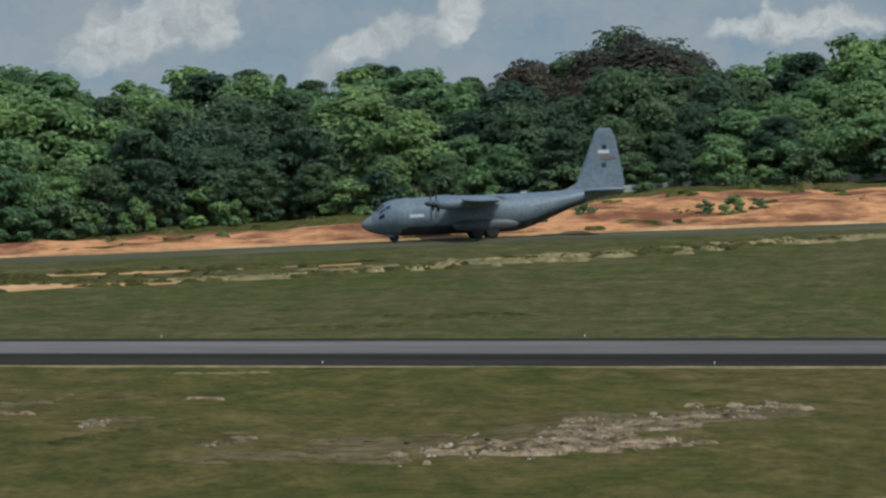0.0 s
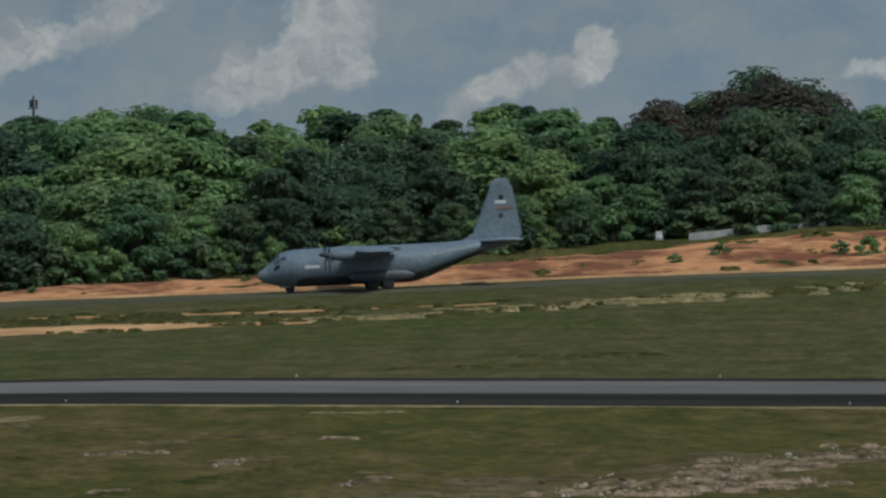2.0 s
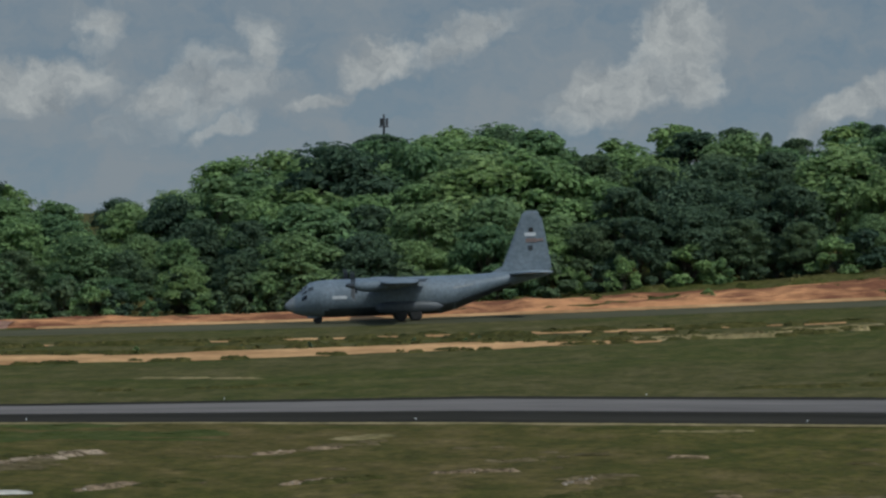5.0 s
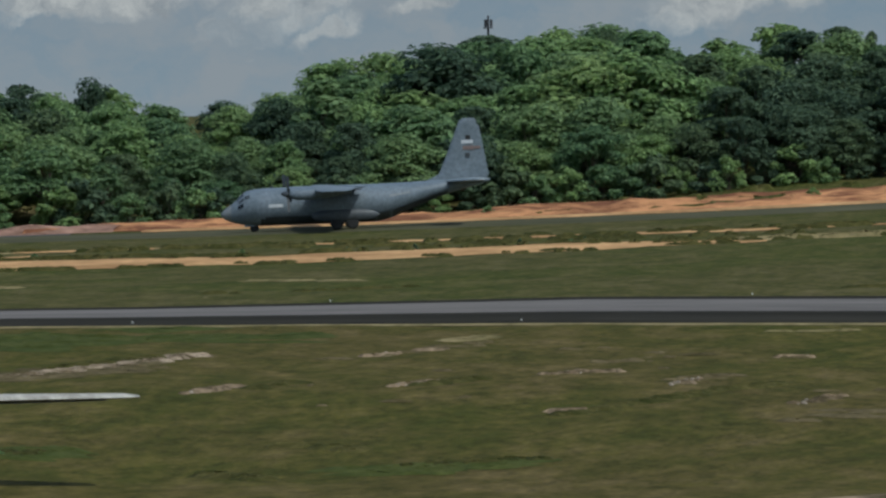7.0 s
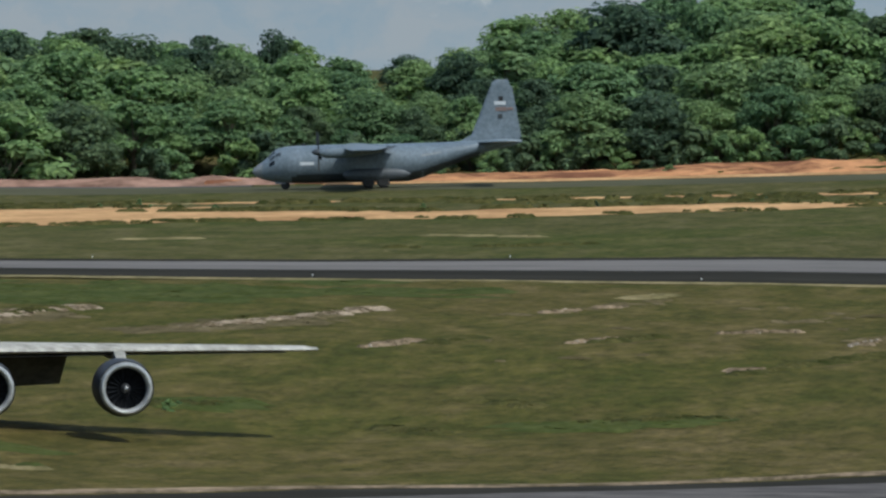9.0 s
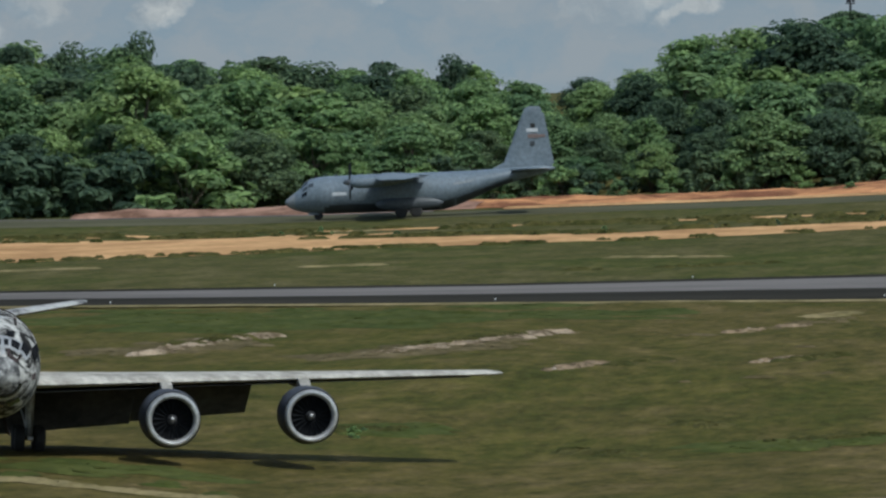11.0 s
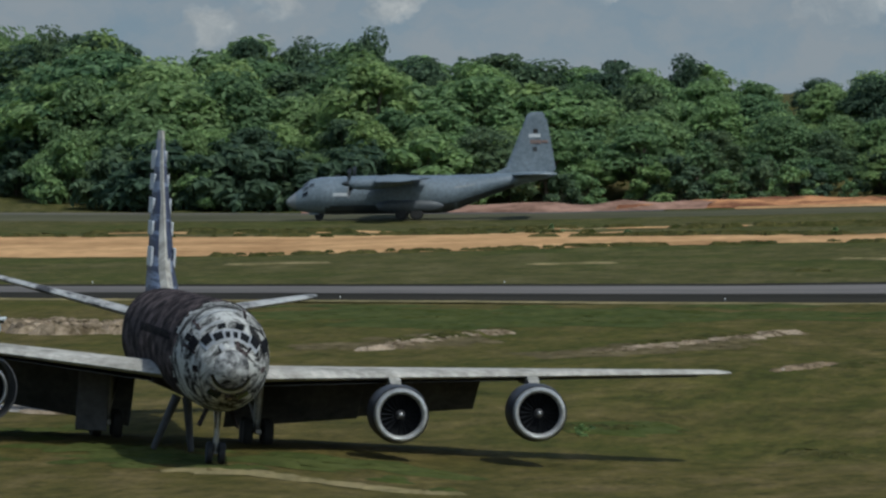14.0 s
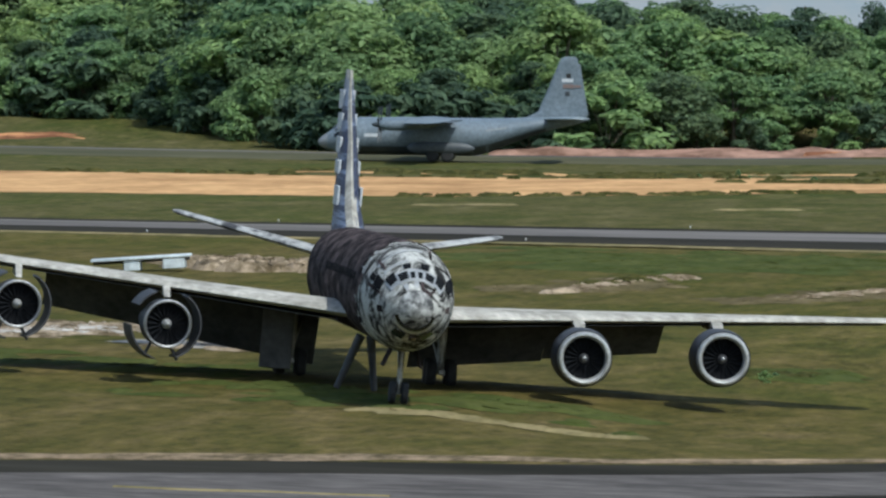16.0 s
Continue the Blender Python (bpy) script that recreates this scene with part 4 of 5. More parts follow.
def build_transport():
    root = new("transport_aircraft")
    body = part("fuselage", Shape().ring_loft([section(s) for s in HERC]), GREY, root, "matt grey fuselage with an upswept tail")
    fix_normals(body)
    part("radome", Shape().ring_loft([section((x, z, w + 0.012, h + 0.012)) for x, z, w, h in HERC[:4]]), RADOME, root, "pale grey nose radome")
    for a0, a1 in ((-34, -14), (-12, -1), (1, 12), (14, 34)):
        part("windscreen_pane", skin_patch(HERC, 11.75, 11.0, a0, a1), CANOPY, root, "dark windscreen pane")
    for sgn in (1, -1):
        for x0, x1, a0, a1 in ((11.55, 11.0, 44, 58), (10.9, 10.35, 42, 56), (11.65, 11.05, 66, 82)):
            part("side_window", skin_patch(HERC, x0, x1, sgn * a0, sgn * a1), GLASS if a0 > 60 else CANOPY, root, "dark cockpit side window")
        part("crew_door", skin_patch(HERC, 9.6, 8.7, sgn * 78, sgn * 128, 0.015), GREY, root)
        part("nose_marking", skin_patch(HERC, 8.3, 6.7, sgn * 82, sgn * 92, 0.012), MARK_WHITE, root, "white rectangular marking")
        part("rear_marking", skin_patch(HERC, -5.0, -7.2, sgn * 70, sgn * 76, 0.012), RADOME, root, "pale grey lettering bar")
    # shade under the fuselage put into a darker belly panel
    belly = part("belly", skin_patch(HERC, 9.2, -11.5, 122, 238, 0.012, 24), GREY_DARK, root, "belly panel darkened for shade")
    belly.data.polygons.foreach_set("use_smooth", [True] * len(belly.data.polygons))
    # wing with its centre section faired into the roof
    for sgn, name in ((1, "wing"), (-1, "wing")):
        w = part(name, wing([((3.7, 0, 4.5), 5.2, 0.66), ((3.65, sgn * 6, 4.5), 4.9, 0.52), ((3.3, sgn * 14, 4.5), 3.7, 0.38), ((2.95, sgn * 19.6, 4.5), 2.7, 0.24), ((2.6, sgn * 20.2, 4.5), 1.9, 0.12)]), GREY, root, "long straight grey wing")
        fix_normals(w)
        # shade below the wing put into a dark panel
        part("wing_underside", Shape().ring_loft([[(x0, sgn * y, 4.5 - d), (x0 - c, sgn * y, 4.5 - d * 0.6), (x0 - c, sgn * y, 4.47 - d * 0.6), (x0, sgn * y, 4.47 - d)]
             for y, x0, c, d in ((2.2, 3.2, 3.6, 0.17), (6, 3.15, 3.4, 0.15), (14, 2.9, 2.6, 0.11), (19.2, 2.65, 1.9, 0.07))]), GREY_DARK, w, "wing underside panel darkened for shade")
        part("flap", wing([((-0.6, sgn * 2.2, 4.46), 1.5, 0.16), ((-0.45, sgn * 12.0, 4.46), 1.2, 0.12)]), GREY_DARK, w, "dark flap")
        for y, z in ((4.95, 4.1), (10.1, 4.1)):
            nac = part("engine_nacelle", Shape().ring_loft([section((x, z + dz, r, r * k)) for x, dz, r, k in
                       ((6.2, 0.06, 0.3, 1.0), (6.05, 0.05, 0.42, 1.05), (5.4, 0, 0.5, 1.15), (4.0, -0.02, 0.52, 1.15), (2.0, 0.05, 0.48, 1.0), (0.4, 0.12, 0.32, 0.8), (-0.6, 0.17, 0.2, 0.7))]), GREY, root, "grey engine nacelle")
            nac.matrix_basis = pose(0, sgn * y, 0)
            fix_normals(nac)
            part("intake", Shape().lathe([(0.0, 0.3), (0.14, 0.33), (0.18, 0.27), (0.02, 0.2)], (5.98, 0, z - 0.42), 16), FAN, nac, "dark chin intake")
            prop = part("propeller", Shape().lathe([(0.75, 0.02), (0.62, 0.16), (0.3, 0.28), (0.0, 0.31), (-0.1, 0.28)], (0, 0, 0), 18), GREY_DARK, root, "dark four-bladed propeller")
            prop.matrix_basis = pose(6.28, sgn * y, z + 0.06)
            for q in range(4):
                bl = Shape()
                t = math.pi / 2 * q
                c, s_ = math.cos(t), math.sin(t)
                rings = []
                for r, hw, tw in ((0.25, 0.05, 70), (0.6, 0.07, 68), (1.2, 0.09, 66), (1.8, 0.09, 64), (2.05, 0.06, 62)):
                    dx, dy = hw * math.sin(radians(tw)), hw * math.cos(radians(tw))
                    pts = [(dx, -dy, r), (0.03, 0, r), (-dx, dy, r), (-0.03, 0, r)]
                    rings.append([(px, py * c - pz * s_, py * s_ + pz * c) for px, py, pz in pts])
                part("blade", bl.ring_loft(rings), GREY_DARK, prop)
            PROPS.append((prop, (6.28, sgn * y, z + 0.06)))
        st = part("tailplane", wing([((-10.9, 0, 4.72), 4.6, 0.5), ((-11.4, sgn * 1.2, 4.78), 4.2, 0.45), ((-12.9, sgn * 7.7, 4.95), 2.2, 0.22), ((-13.3, sgn * 8.0, 4.96), 1.4, 0.1)]), GREY, root, "grey horizontal tailplane")
        fix_normals(st)
        # main gear sponson, its colour darkened for the wing's shade, and wheels
        sp = part("gear_sponson", Shape().ring_loft([section((x, 1.5, r, h * 0.86)) for x, r, h in ((3.6, 0.05, 0.15), (3.2, 0.3, 0.55), (2.4, 0.44, 0.74), (0, 0.48, 0.8), (-2.2, 0.45, 0.74), (-3.2, 0.28, 0.5), (-3.8, 0.05, 0.1))]), GREY_SHADED, root, "bulging grey wheel fairing")
        sp.matrix_basis = pose(0, sgn * 2.06, 0)
        fix_normals(sp)
        for x in (0.82, -0.82):
            part("gear_leg", Shape().tube((x, sgn * 1.95, 1.2), (x, sgn * 1.95, 0.7), 0.12, 0.1), STEEL, root)
            WHEELS.append((wheel(root, (x, sgn * 2.12, 0.71), 0.71, 0.5), (x, sgn * 2.12, 0.71), 0.71))
        WHEELS.append((wheel(root, (9.9, sgn * 0.3, 0.5), 0.5, 0.3), (9.9, sgn * 0.3, 0.5), 0.5))
    part("centre_wing_fairing", Shape().ring_loft([section((x, 4.58, w, h), 20) for x, w, h in ((5.2, 0.4, 0.05), (4.2, 1.3, 0.18), (2, 1.6, 0.24), (-1.5, 1.5, 0.22), (-3.5, 0.6, 0.08))]), GREY, root)
    part("nose_gear_leg", Shape().tube((9.9, 0, 1.0), (9.9, 0, 0.5), 0.11).tube((9.9, -0.35, 0.5), (9.9, 0.35, 0.5), 0.06).tube((9.3, 0, 1.0), (9.85, 0, 0.55), 0.05), STEEL, root)
    for sgn in (1, -1):
        part("gear_door", Shape().box((9.9, sgn * 0.55 - 0.02, 0.62), (11.0, sgn * 0.55 + 0.02, 1.0), 0.008), GREY, root)
    # fin with its long fillet
    def fin_ring(z, x0, x1, th):
        c = x0 - x1
        return [(x0 - c * k, th * 0.5 * t, z) for k, t in FOIL[:7]] + [(x0 - c * k, -th * 0.5 * t, z) for k, t in FOIL[5:0:-1]]
    fin = part("fin", Shape().ring_loft([fin_ring(4.6, -7.2, -15.9, 0.6), fin_ring(5.0, -9.4, -15.9, 0.55), fin_ring(5.6, -10.6, -15.95, 0.5), fin_ring(7.5, -11.4, -15.5, 0.44),
               fin_ring(10.8, -12.75, -14.95, 0.3), fin_ring(11.4, -13.0, -14.85, 0.24), fin_ring(11.66, -13.45, -14.6, 0.1)]), GREY, root, "tall grey tail fin")
    fix_normals(fin)
    part("rudder", Shape().ring_loft([[(x0, 0.012 + t, z), (x1, 0.02, z), (x1, -0.02, z), (x0, -0.012 - t, z)] for z, x0, x1, t in ((5.3, -14.4, -16.1, 0.12), (10.9, -14.3, -15.15, 0.07))]), GREY, fin)
    for sgn in (1, -1):
        for x, z, lx, lz, m, n, t in ((-13.8, 9.05, 0.62, 0.2, MARK_WHITE, "white flag-shaped marking", 0.19), (-13.9, 9.55, 0.25, 0.25, RUBBER, "small dark emblem", 0.19), (-13.9, 8.4, 0.6, 0.22, MARK_RED, "faded orange band", 0.21),
                                   (-14.9, 8.4, 0.35, 0.14, MARK_RED, "faded orange band", 0.12), (-13.8, 7.6, 0.25, 0.25, GREY_DARK, "dark emblem", 0.23)):
            y = sgn * t
            part("fin_marking", Shape().box((x - lx, y - 0.02, z - lz), (x + lx, y + 0.02, z + lz), 0.01), m, fin, n)
    part("blade_antenna", Shape().ring_loft([fin_ring(4.6, 8.2, 7.7, 0.06), fin_ring(5.0, 7.9, 7.65, 0.03)]), GREY_DARK, root)
    return tagged(root, "grey four-engined military turboprop transport taxiing on its wheels", "aircraft")


PROPS, WHEELS = [], []
TRANSPORT = build_transport()


# ---- burnt-out four-engined jetliner ----
JET = [(0, 3.86, 0.05, 0.05), (-0.12, 3.86, 0.35, 0.35), (-0.45, 3.88, 0.72, 0.74), (-1.0, 3.9, 1.06, 1.1), (-1.8, 3.95, 1.34, 1.44), (-2.7, 4.03, 1.58, 1.8), (-3.8, 4.1, 1.74, 1.99),
       (-5.2, 4.14, 1.85, 2.09), (-7, 4.16, 1.9, 2.12), (-14, 4.14, 1.88, 2.1), (-22, 4.04, 1.87, 2.08), (-35, 3.86, 1.87, 2.06), (-38.5, 3.98, 1.62, 1.84), (-42, 4.35, 1.05, 1.25), (-46, 4.7, 0.45, 0.62), (-48, 4.85, 0.1, 0.15)]


def build_jetliner():
    root = new("derelict_jetliner")
    nose = part("nose_section", Shape().ring_loft([section(s, 40) for s in JET[:9]]), NOSE_SKIN, root, "scorched pale metal nose with streaks of soot")
    fix_normals(nose)
    tube = part("fuselage", Shape().ring_loft([section((x, z, w - 0.01, h - 0.01), 40) for x, z, w, h in JET[8:]]), BURNT, root, "burnt brown-black fuselage")
    fix_normals(tube)
    rnd = random.Random(8)
    for k in range(26):
        ang = -130 + 10 * k + rnd.uniform(-3, 3)
        x0 = -5.4 - rnd.uniform(0.0, 1.6)
        part("burn_edge", skin_patch(JET, x0, -7.4 - rnd.uniform(0.0, 0.8), ang, ang + rnd.uniform(4, 13), 0.03, 3), BURNT, root, "charred torn skin edge")
    for k in range(16):
        x0 = -8.5 - 1.05 * k
        for sgn in (1, -1):
            part("cabin_window", skin_patch(JET, x0, x0 - 0.42, sgn * 70, sgn * 79, 0.02, 3), FAN, root, "empty black cabin window")
    for sgn in (1, -1):
        for x0, x1, a0, a1, name in ((-1.08, -1.6, 14, 33, "cockpit_window"), (-1.28, -1.95, 37, 54, "cockpit_window"), (-2.0, -2.75, 57, 71, "cockpit_window"), (-1.85, -2.15, 8, 20, "eyebrow_window"), (-3.0, -3.6, 60, 68, "eyebrow_window")):
            part(name, skin_patch(JET, x0, x1, sgn * a0, sgn * a1, 0.055), FAN, root, "empty black cockpit window")
        part("window_frame", skin_patch(JET, -0.98, -1.55, sgn * 11.5, sgn * 16, 0.07), LIP, root, "pale window post")
        part("window_frame", skin_patch(JET, -1.2, -1.7, sgn * 33.5, sgn * 36.5, 0.06), LIP, root, "pale window post")
    part("cockpit_window", skin_patch(JET, -1.08, -1.5, 3, 11, 0.055), FAN, root, "empty black cockpit window")
    part("cockpit_window", skin_patch(JET, -1.08, -1.5, -11, -3, 0.055), FAN, root, "empty black cockpit window")
    part("window_surround", skin_patch(JET, -1.02, -1.74, -58, 58, 0.035, 14), LIP, root, "bright bare metal window surround")
    part("window_sill", skin_patch(JET, -0.92, -1.02, -36, 36, 0.05, 10), LIP, root, "bright bare metal sill below the windows")
    for x0, x1, a0, a1 in ((-0.95, -1.35, 174, 186), (-1.5, -1.9, 258, 268), (-1.5, -2.0, 88, 97)):
        part("soot_hole", skin_patch(JET, x0, x1, a0, a1, 0.03), BURNT, root, "sooty black hole in the skin")
    part("radome", Shape().ring_loft([section((x, z, w + 0.02, h + 0.02), 32) for x, z, w, h in ((0.02, 3.9, 0.05, 0.05), (-0.1, 3.9, 0.33, 0.33), (-0.32, 3.91, 0.58, 0.59), (-0.45, 3.9, 0.69, 0.7))]), RADOME_WORN, root, "dented scorched grey radome")
    part("radome_edge", skin_patch(JET, -0.42, -0.56, 108, 252, 0.05, 14), GLASS, root, "black curved gap below the radome")
    part("chin_rim", skin_patch(JET, -0.58, -0.72, 125, 235, 0.04, 12), LIP, root, "bright bare metal rim under the radome")
    for x0, x1, a0, a1 in ((-0.8, -1.12, 148, 166), (-0.8, -1.12, 196, 212), (-1.0, -1.3, 172, 186)):
        part("chin_opening", skin_patch(JET, x0, x1, a0, a1, 0.04), GLASS, root, "round black opening in the chin")
    for k, (x0, x1, a0, a1) in enumerate(((-0.5, -1.0, 10, 17), (-0.45, -0.62, 17, 44), (-0.62, -1.0, 40, 46), (-1.9, -3.6, -76, -72), (-2.6, -4.4, -48, -44), (-3.0, -4.6, 20, 24))):
        part("soot_streak", skin_patch(JET, x0, x1, a0, a1, 0.03 + 0.002 * (k % 3)), BURNT, root, "black soot streak")
    for x0, x1, a0, a1 in ((-0.5, -0.85, -32, -22), (-0.55, -0.95, -5, 4), (-2.3, -2.42, -50, -10), (-3.4, -3.55, -52, 10)):
        part("bare_metal_patch", skin_patch(JET, x0, x1, a0, a1, 0.034, 8), LIP, root, "bright bare metal patch")
    for sgn in (1, -1):
        part("nose_intake", skin_patch(JET, -0.92, -1.45, 180 + sgn * 18, 180 + sgn * 42, 0.03), GLASS, root, "dark chin air intake")
        # wing: the one side droops, the other stands high
        dih = 0.047
        def at(y, x):
            return (x, sgn * y, 3.0 + dih * (y - 1.8))
        w = part("wing", wing([(at(0.5, -14.2), 11.0, 0.86), (at(1.8, -15), 9.8, 0.8), (at(7.6, -18.7), 7.0, 0.62), (at(14, -22.8), 4.9, 0.48), (at(22.9, -28.4), 2.6, 0.28), (at(23.5, -29.0), 1.8, 0.12)]), WING_SKIN, root, "long swept pale wing")
        fix_normals(w)
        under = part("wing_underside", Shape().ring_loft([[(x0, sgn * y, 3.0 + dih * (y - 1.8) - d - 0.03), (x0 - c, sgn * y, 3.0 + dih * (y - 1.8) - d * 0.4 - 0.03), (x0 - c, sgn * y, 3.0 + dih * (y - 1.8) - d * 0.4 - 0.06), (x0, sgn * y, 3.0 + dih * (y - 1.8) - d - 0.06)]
                     for y, x0, c, d in ((1.8, -15.8, 8.4, 0.3), (7.6, -19.3, 6.0, 0.2), (14, -23.2, 4.2, 0.14), (22.0, -28.1, 2.2, 0.07))]), WING_UNDER, w, "dark grey wing underside")
        for y0, y1, drop in ((1.95, 7.6, 2.3), (7.62, 12.6, 1.8)) if sgn > 0 else ((1.95, 8.3, 2.5), (8.34, 13.2, 1.9)):
            rings = []
            for y in (y0, y1):
                xt = np.interp(y, [1.8, 7.6, 14, 22], [-24.2, -25.3, -27.4, -30.4])
                zt = 3.0 + dih * (y - 1.8) - 0.12
                d = drop * (1 - 0.18 * (y - y0) / (y1 - y0))
                rings.append([(xt + 0.9, sgn * y, zt), (xt + 0.5, sgn * y, zt + 0.12), (xt - 1.5, sgn * y, zt - d), (xt - 1.55, sgn * y, zt - d - 0.05), (xt + 0.4, sgn * y, zt - 0.3)])
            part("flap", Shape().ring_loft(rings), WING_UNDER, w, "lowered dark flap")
        ts = part("tailplane", wing([((-39.5, sgn * 0.6, 4.45), 4.6, 0.6), ((-44.0, sgn * 7.0, 4.45 + 1.2), 1.9, 0.3), ((-44.4, sgn * 7.25, 4.47 + 1.24), 1.3, 0.14)]), TAIL_SKIN, root, "pale swept tailplane with peeling paint")
        fix_normals(ts)
        # engines
        for y, z, x in ((8.2 if sgn > 0 else 8.6, 1.94 if sgn > 0 else 1.95, -15.2), (14.3 if sgn > 0 else 14.5, 2.2 if sgn > 0 else 2.1, -19.3)):
            intact = sgn > 0
            eng = part("engine", Shape().lathe([(0.02, 0.93), (-0.5, 0.86), (-0.5, 1.1), (-0.1, 1.13), (-1.0, 1.2), (-2.4, 1.16), (-3.4, 0.95), (-3.4, 0.62), (-4.6, 0.42), (-4.6, 0.1)] if intact else
                       [(-0.3, 0.86), (-0.6, 0.95), (-1.3, 0.95), (-1.3, 0.6), (-3.4, 0.5), (-4.4, 0.4), (-4.6, 0.1)], (0, 0, 0), 32, caps=False), COWL, root,
                       "dark engine pod with a pale round inlet" if intact else "stripped engine with its cowling torn off")
            eng.matrix_basis = pose(x, sgn * y, z, 0, 0, 0 if intact else 8)
            if intact:
                part("inlet_lip", Shape().lathe([(-0.16, 1.1), (-0.02, 1.06), (0.05, 1.01), (0.06, 0.95), (0.02, 0.89), (-0.1, 0.85), (-0.3, 0.84)], (0, 0, 0), 40, caps=False), LIP, eng, "bright metal inlet ring")
            else:
                part("fan_case", Shape().lathe([(-0.3, 0.98), (-0.12, 0.98), (-0.1, 0.92), (-0.12, 0.87), (-0.3, 0.87)], (0, 0, 0), 32, caps=False), STEEL, eng, "dull metal fan case ring")
                for a0, a1, r, dx in ((35, 160, 1.42, -0.3), (195, 265, 1.5, -0.2), (-60, -20, 1.35, -0.5)):
                    rings = []
                    for q in range(13):
                        t = radians(a0 + (a1 - a0) * q / 12)
                        rings.append([(dx + d, rr * math.sin(t), rr * math.cos(t)) for d, rr in ((0, r), (-1.5, r + 0.04), (-1.5, r - 0.04), (0, r - 0.06))])
                    part("cowl_fragment", Shape().ring_loft(rings), LIP if a0 == 20 else COWL, eng, "torn curved cowling panel")
                part("hanging_pipe", Shape().tube((-0.8, 0.3, -0.9), (-0.7, 0.6, -1.45), 0.07), COWL, eng)
                part("hanging_pipe", Shape().tube((-0.8, -0.5, -0.8), (-0.75, -0.75, -1.35), 0.06), COWL, eng)
            part("fan", Shape().lathe([(-0.4, 0.88), (-0.42, 0.3), (-0.5, 0.05)], (0, 0, 0), 28, caps=False), FAN, eng, "dark fan disc")
            for q in range(20):
                t = 2 * math.pi * q / 20
                bl = Shape().ring_loft([[(-0.36 + dx, r * math.cos(t + ty), r * math.sin(t + ty)) for dx, ty in ((0.0, -0.05), (0.08, 0.05), (0.06, 0.07), (-0.02, -0.03))] for r in (0.28, 0.87)])
                part("fan_blade", bl, FAN, eng)
            part("spinner", Shape().lathe([(-0.1, 0.02), (-0.16, 0.08), (-0.3, 0.18), (-0.38, 0.2)], (0, 0, 0), 16), LIP if not intact else COWL, eng, "spinner cone")
            if intact:
                part("spinner_tip", Shape().lathe([(-0.05, 0.02), (-0.1, 0.09), (-0.16, 0.1)], (0, 0, 0), 12), STEEL, eng, "pale spinner tip")
            zw = 3.0 + dih * (y - 1.8)
            xw = np.interp(y, [1.8, 7.6, 14, 22], [-15, -18.7, -22.8, -28])
            part("pylon", Shape().ring_loft([[(xw + a, sgn * y - b, zz), (xw + a + 0.2, sgn * y, zz), (xw + a, sgn * y + b, zz), (xw - 3, sgn * y + b, zz), (xw - 3.2, sgn * y, zz), (xw - 3, sgn * y - b, zz)] for a, b, zz in ((1.6, 0.2 if sgn > 0 else 0.12, z + 1.0), (0.3, 0.24 if sgn > 0 else 0.14, zw))]), WING_SKIN, root, "pale engine pylon")
        # main gear
        leg = part("main_gear_leg", Shape().tube((-23, sgn * 3.1, 2.7), (-23, sgn * 3.1, 0.6), 0.2, 0.16).tube((-24.5, sgn * 2.6, 2.6), (-23, sgn * 3.1, 0.9), 0.1).box((-24.0, sgn * 3.1 - 0.14, 0.5), (-22.0, sgn * 3.1 + 0.14, 0.72), 0.03), STEEL, root)
        if sgn < 0:
            part("gear_door", Shape().box((-21.6, sgn * 3.8 - 0.65, 0.25), (-21.4, sgn * 3.8 + 0.65, 2.7), 0.04), WING_UNDER, root, "dark hanging gear door")
        for x in (-22.3, -23.7):
            for dy in (-0.42, 0.42):
                wheel(root, (x, sgn * 3.1 + dy, 0.56), 0.56, 0.4)
        wheel(root, (-5.2, sgn * 0.24, 0.43), 0.43, 0.26)
    part("nose_gear_leg", Shape().tube((-5.2, 0, 2.4), (-5.2, 0, 0.45), 0.13, 0.1).tube((-6.6, 0, 2.2), (-5.3, 0, 0.8), 0.06).tube((-5.2, -0.3, 0.43), (-5.2, 0.3, 0.43), 0.06), STEEL, root, "worn nose gear leg")
    for sgn in (1, -1):
        part("nose_gear_door", Shape().ring_loft([[(-4.3, sgn * y, z), (-5.9, sgn * y, z), (-5.9, sgn * y + 0.04, z), (-4.3, sgn * y + 0.04, z)] for y, z in ((0.45, 2.2), (0.75, 1.45))]), BURNT, root)
        part("hanging_strut", Shape().tube((-11, -1.0 + sgn * 0.2, 2.3), (-11.5, -1.2 + sgn * 0.75, 0.15), 0.19, 0.12), COWL, root, "dark hanging strut under the belly")
    def fin_ring(z, x0, x1, th):
        c = x0 - x1
        return [(x0 - c * k, th * 0.5 * t, z) for k, t in FOIL[:7]] + [(x0 - c * k, -th * 0.5 * t, z) for k, t in FOIL[5:0:-1]]
    fin = part("fin", Shape().ring_loft([fin_ring(5.5, -34.5, -45.5, 1.4), fin_ring(6.6, -37.6, -45.6, 1.1), fin_ring(9.5, -41.4, -46.4, 0.75), fin_ring(12.0, -44.4, -47.0, 0.36), fin_ring(12.5, -45.1, -47.0, 0.22)]), FIN_SKIN, root, "peeling blue and white tail fin")
    fix_normals(fin)
    for zp, half in ((11.2, 0.42), (10.25, 0.36), (9.25, 0.34), (8.3, 0.3), (7.1, 0.42)):
        xl = float(np.interp(zp, [5.5, 6.6, 9.5, 12.0], [-34.5, -37.6, -41.4, -44.4]))
        th = float(np.interp(zp, [5.5, 6.6, 9.5, 12.0], [1.4, 1.1, 0.75, 0.36])) * 0.5 - 0.03
        for sgn in (1, -1):
            part("pale_panel", Shape().box((xl - 3.2, sgn * th - 0.05, zp - half), (xl - 0.9, sgn * th + 0.05, zp + half), 0.02), MARK_WHITE, fin, "pale peeling paint panel")
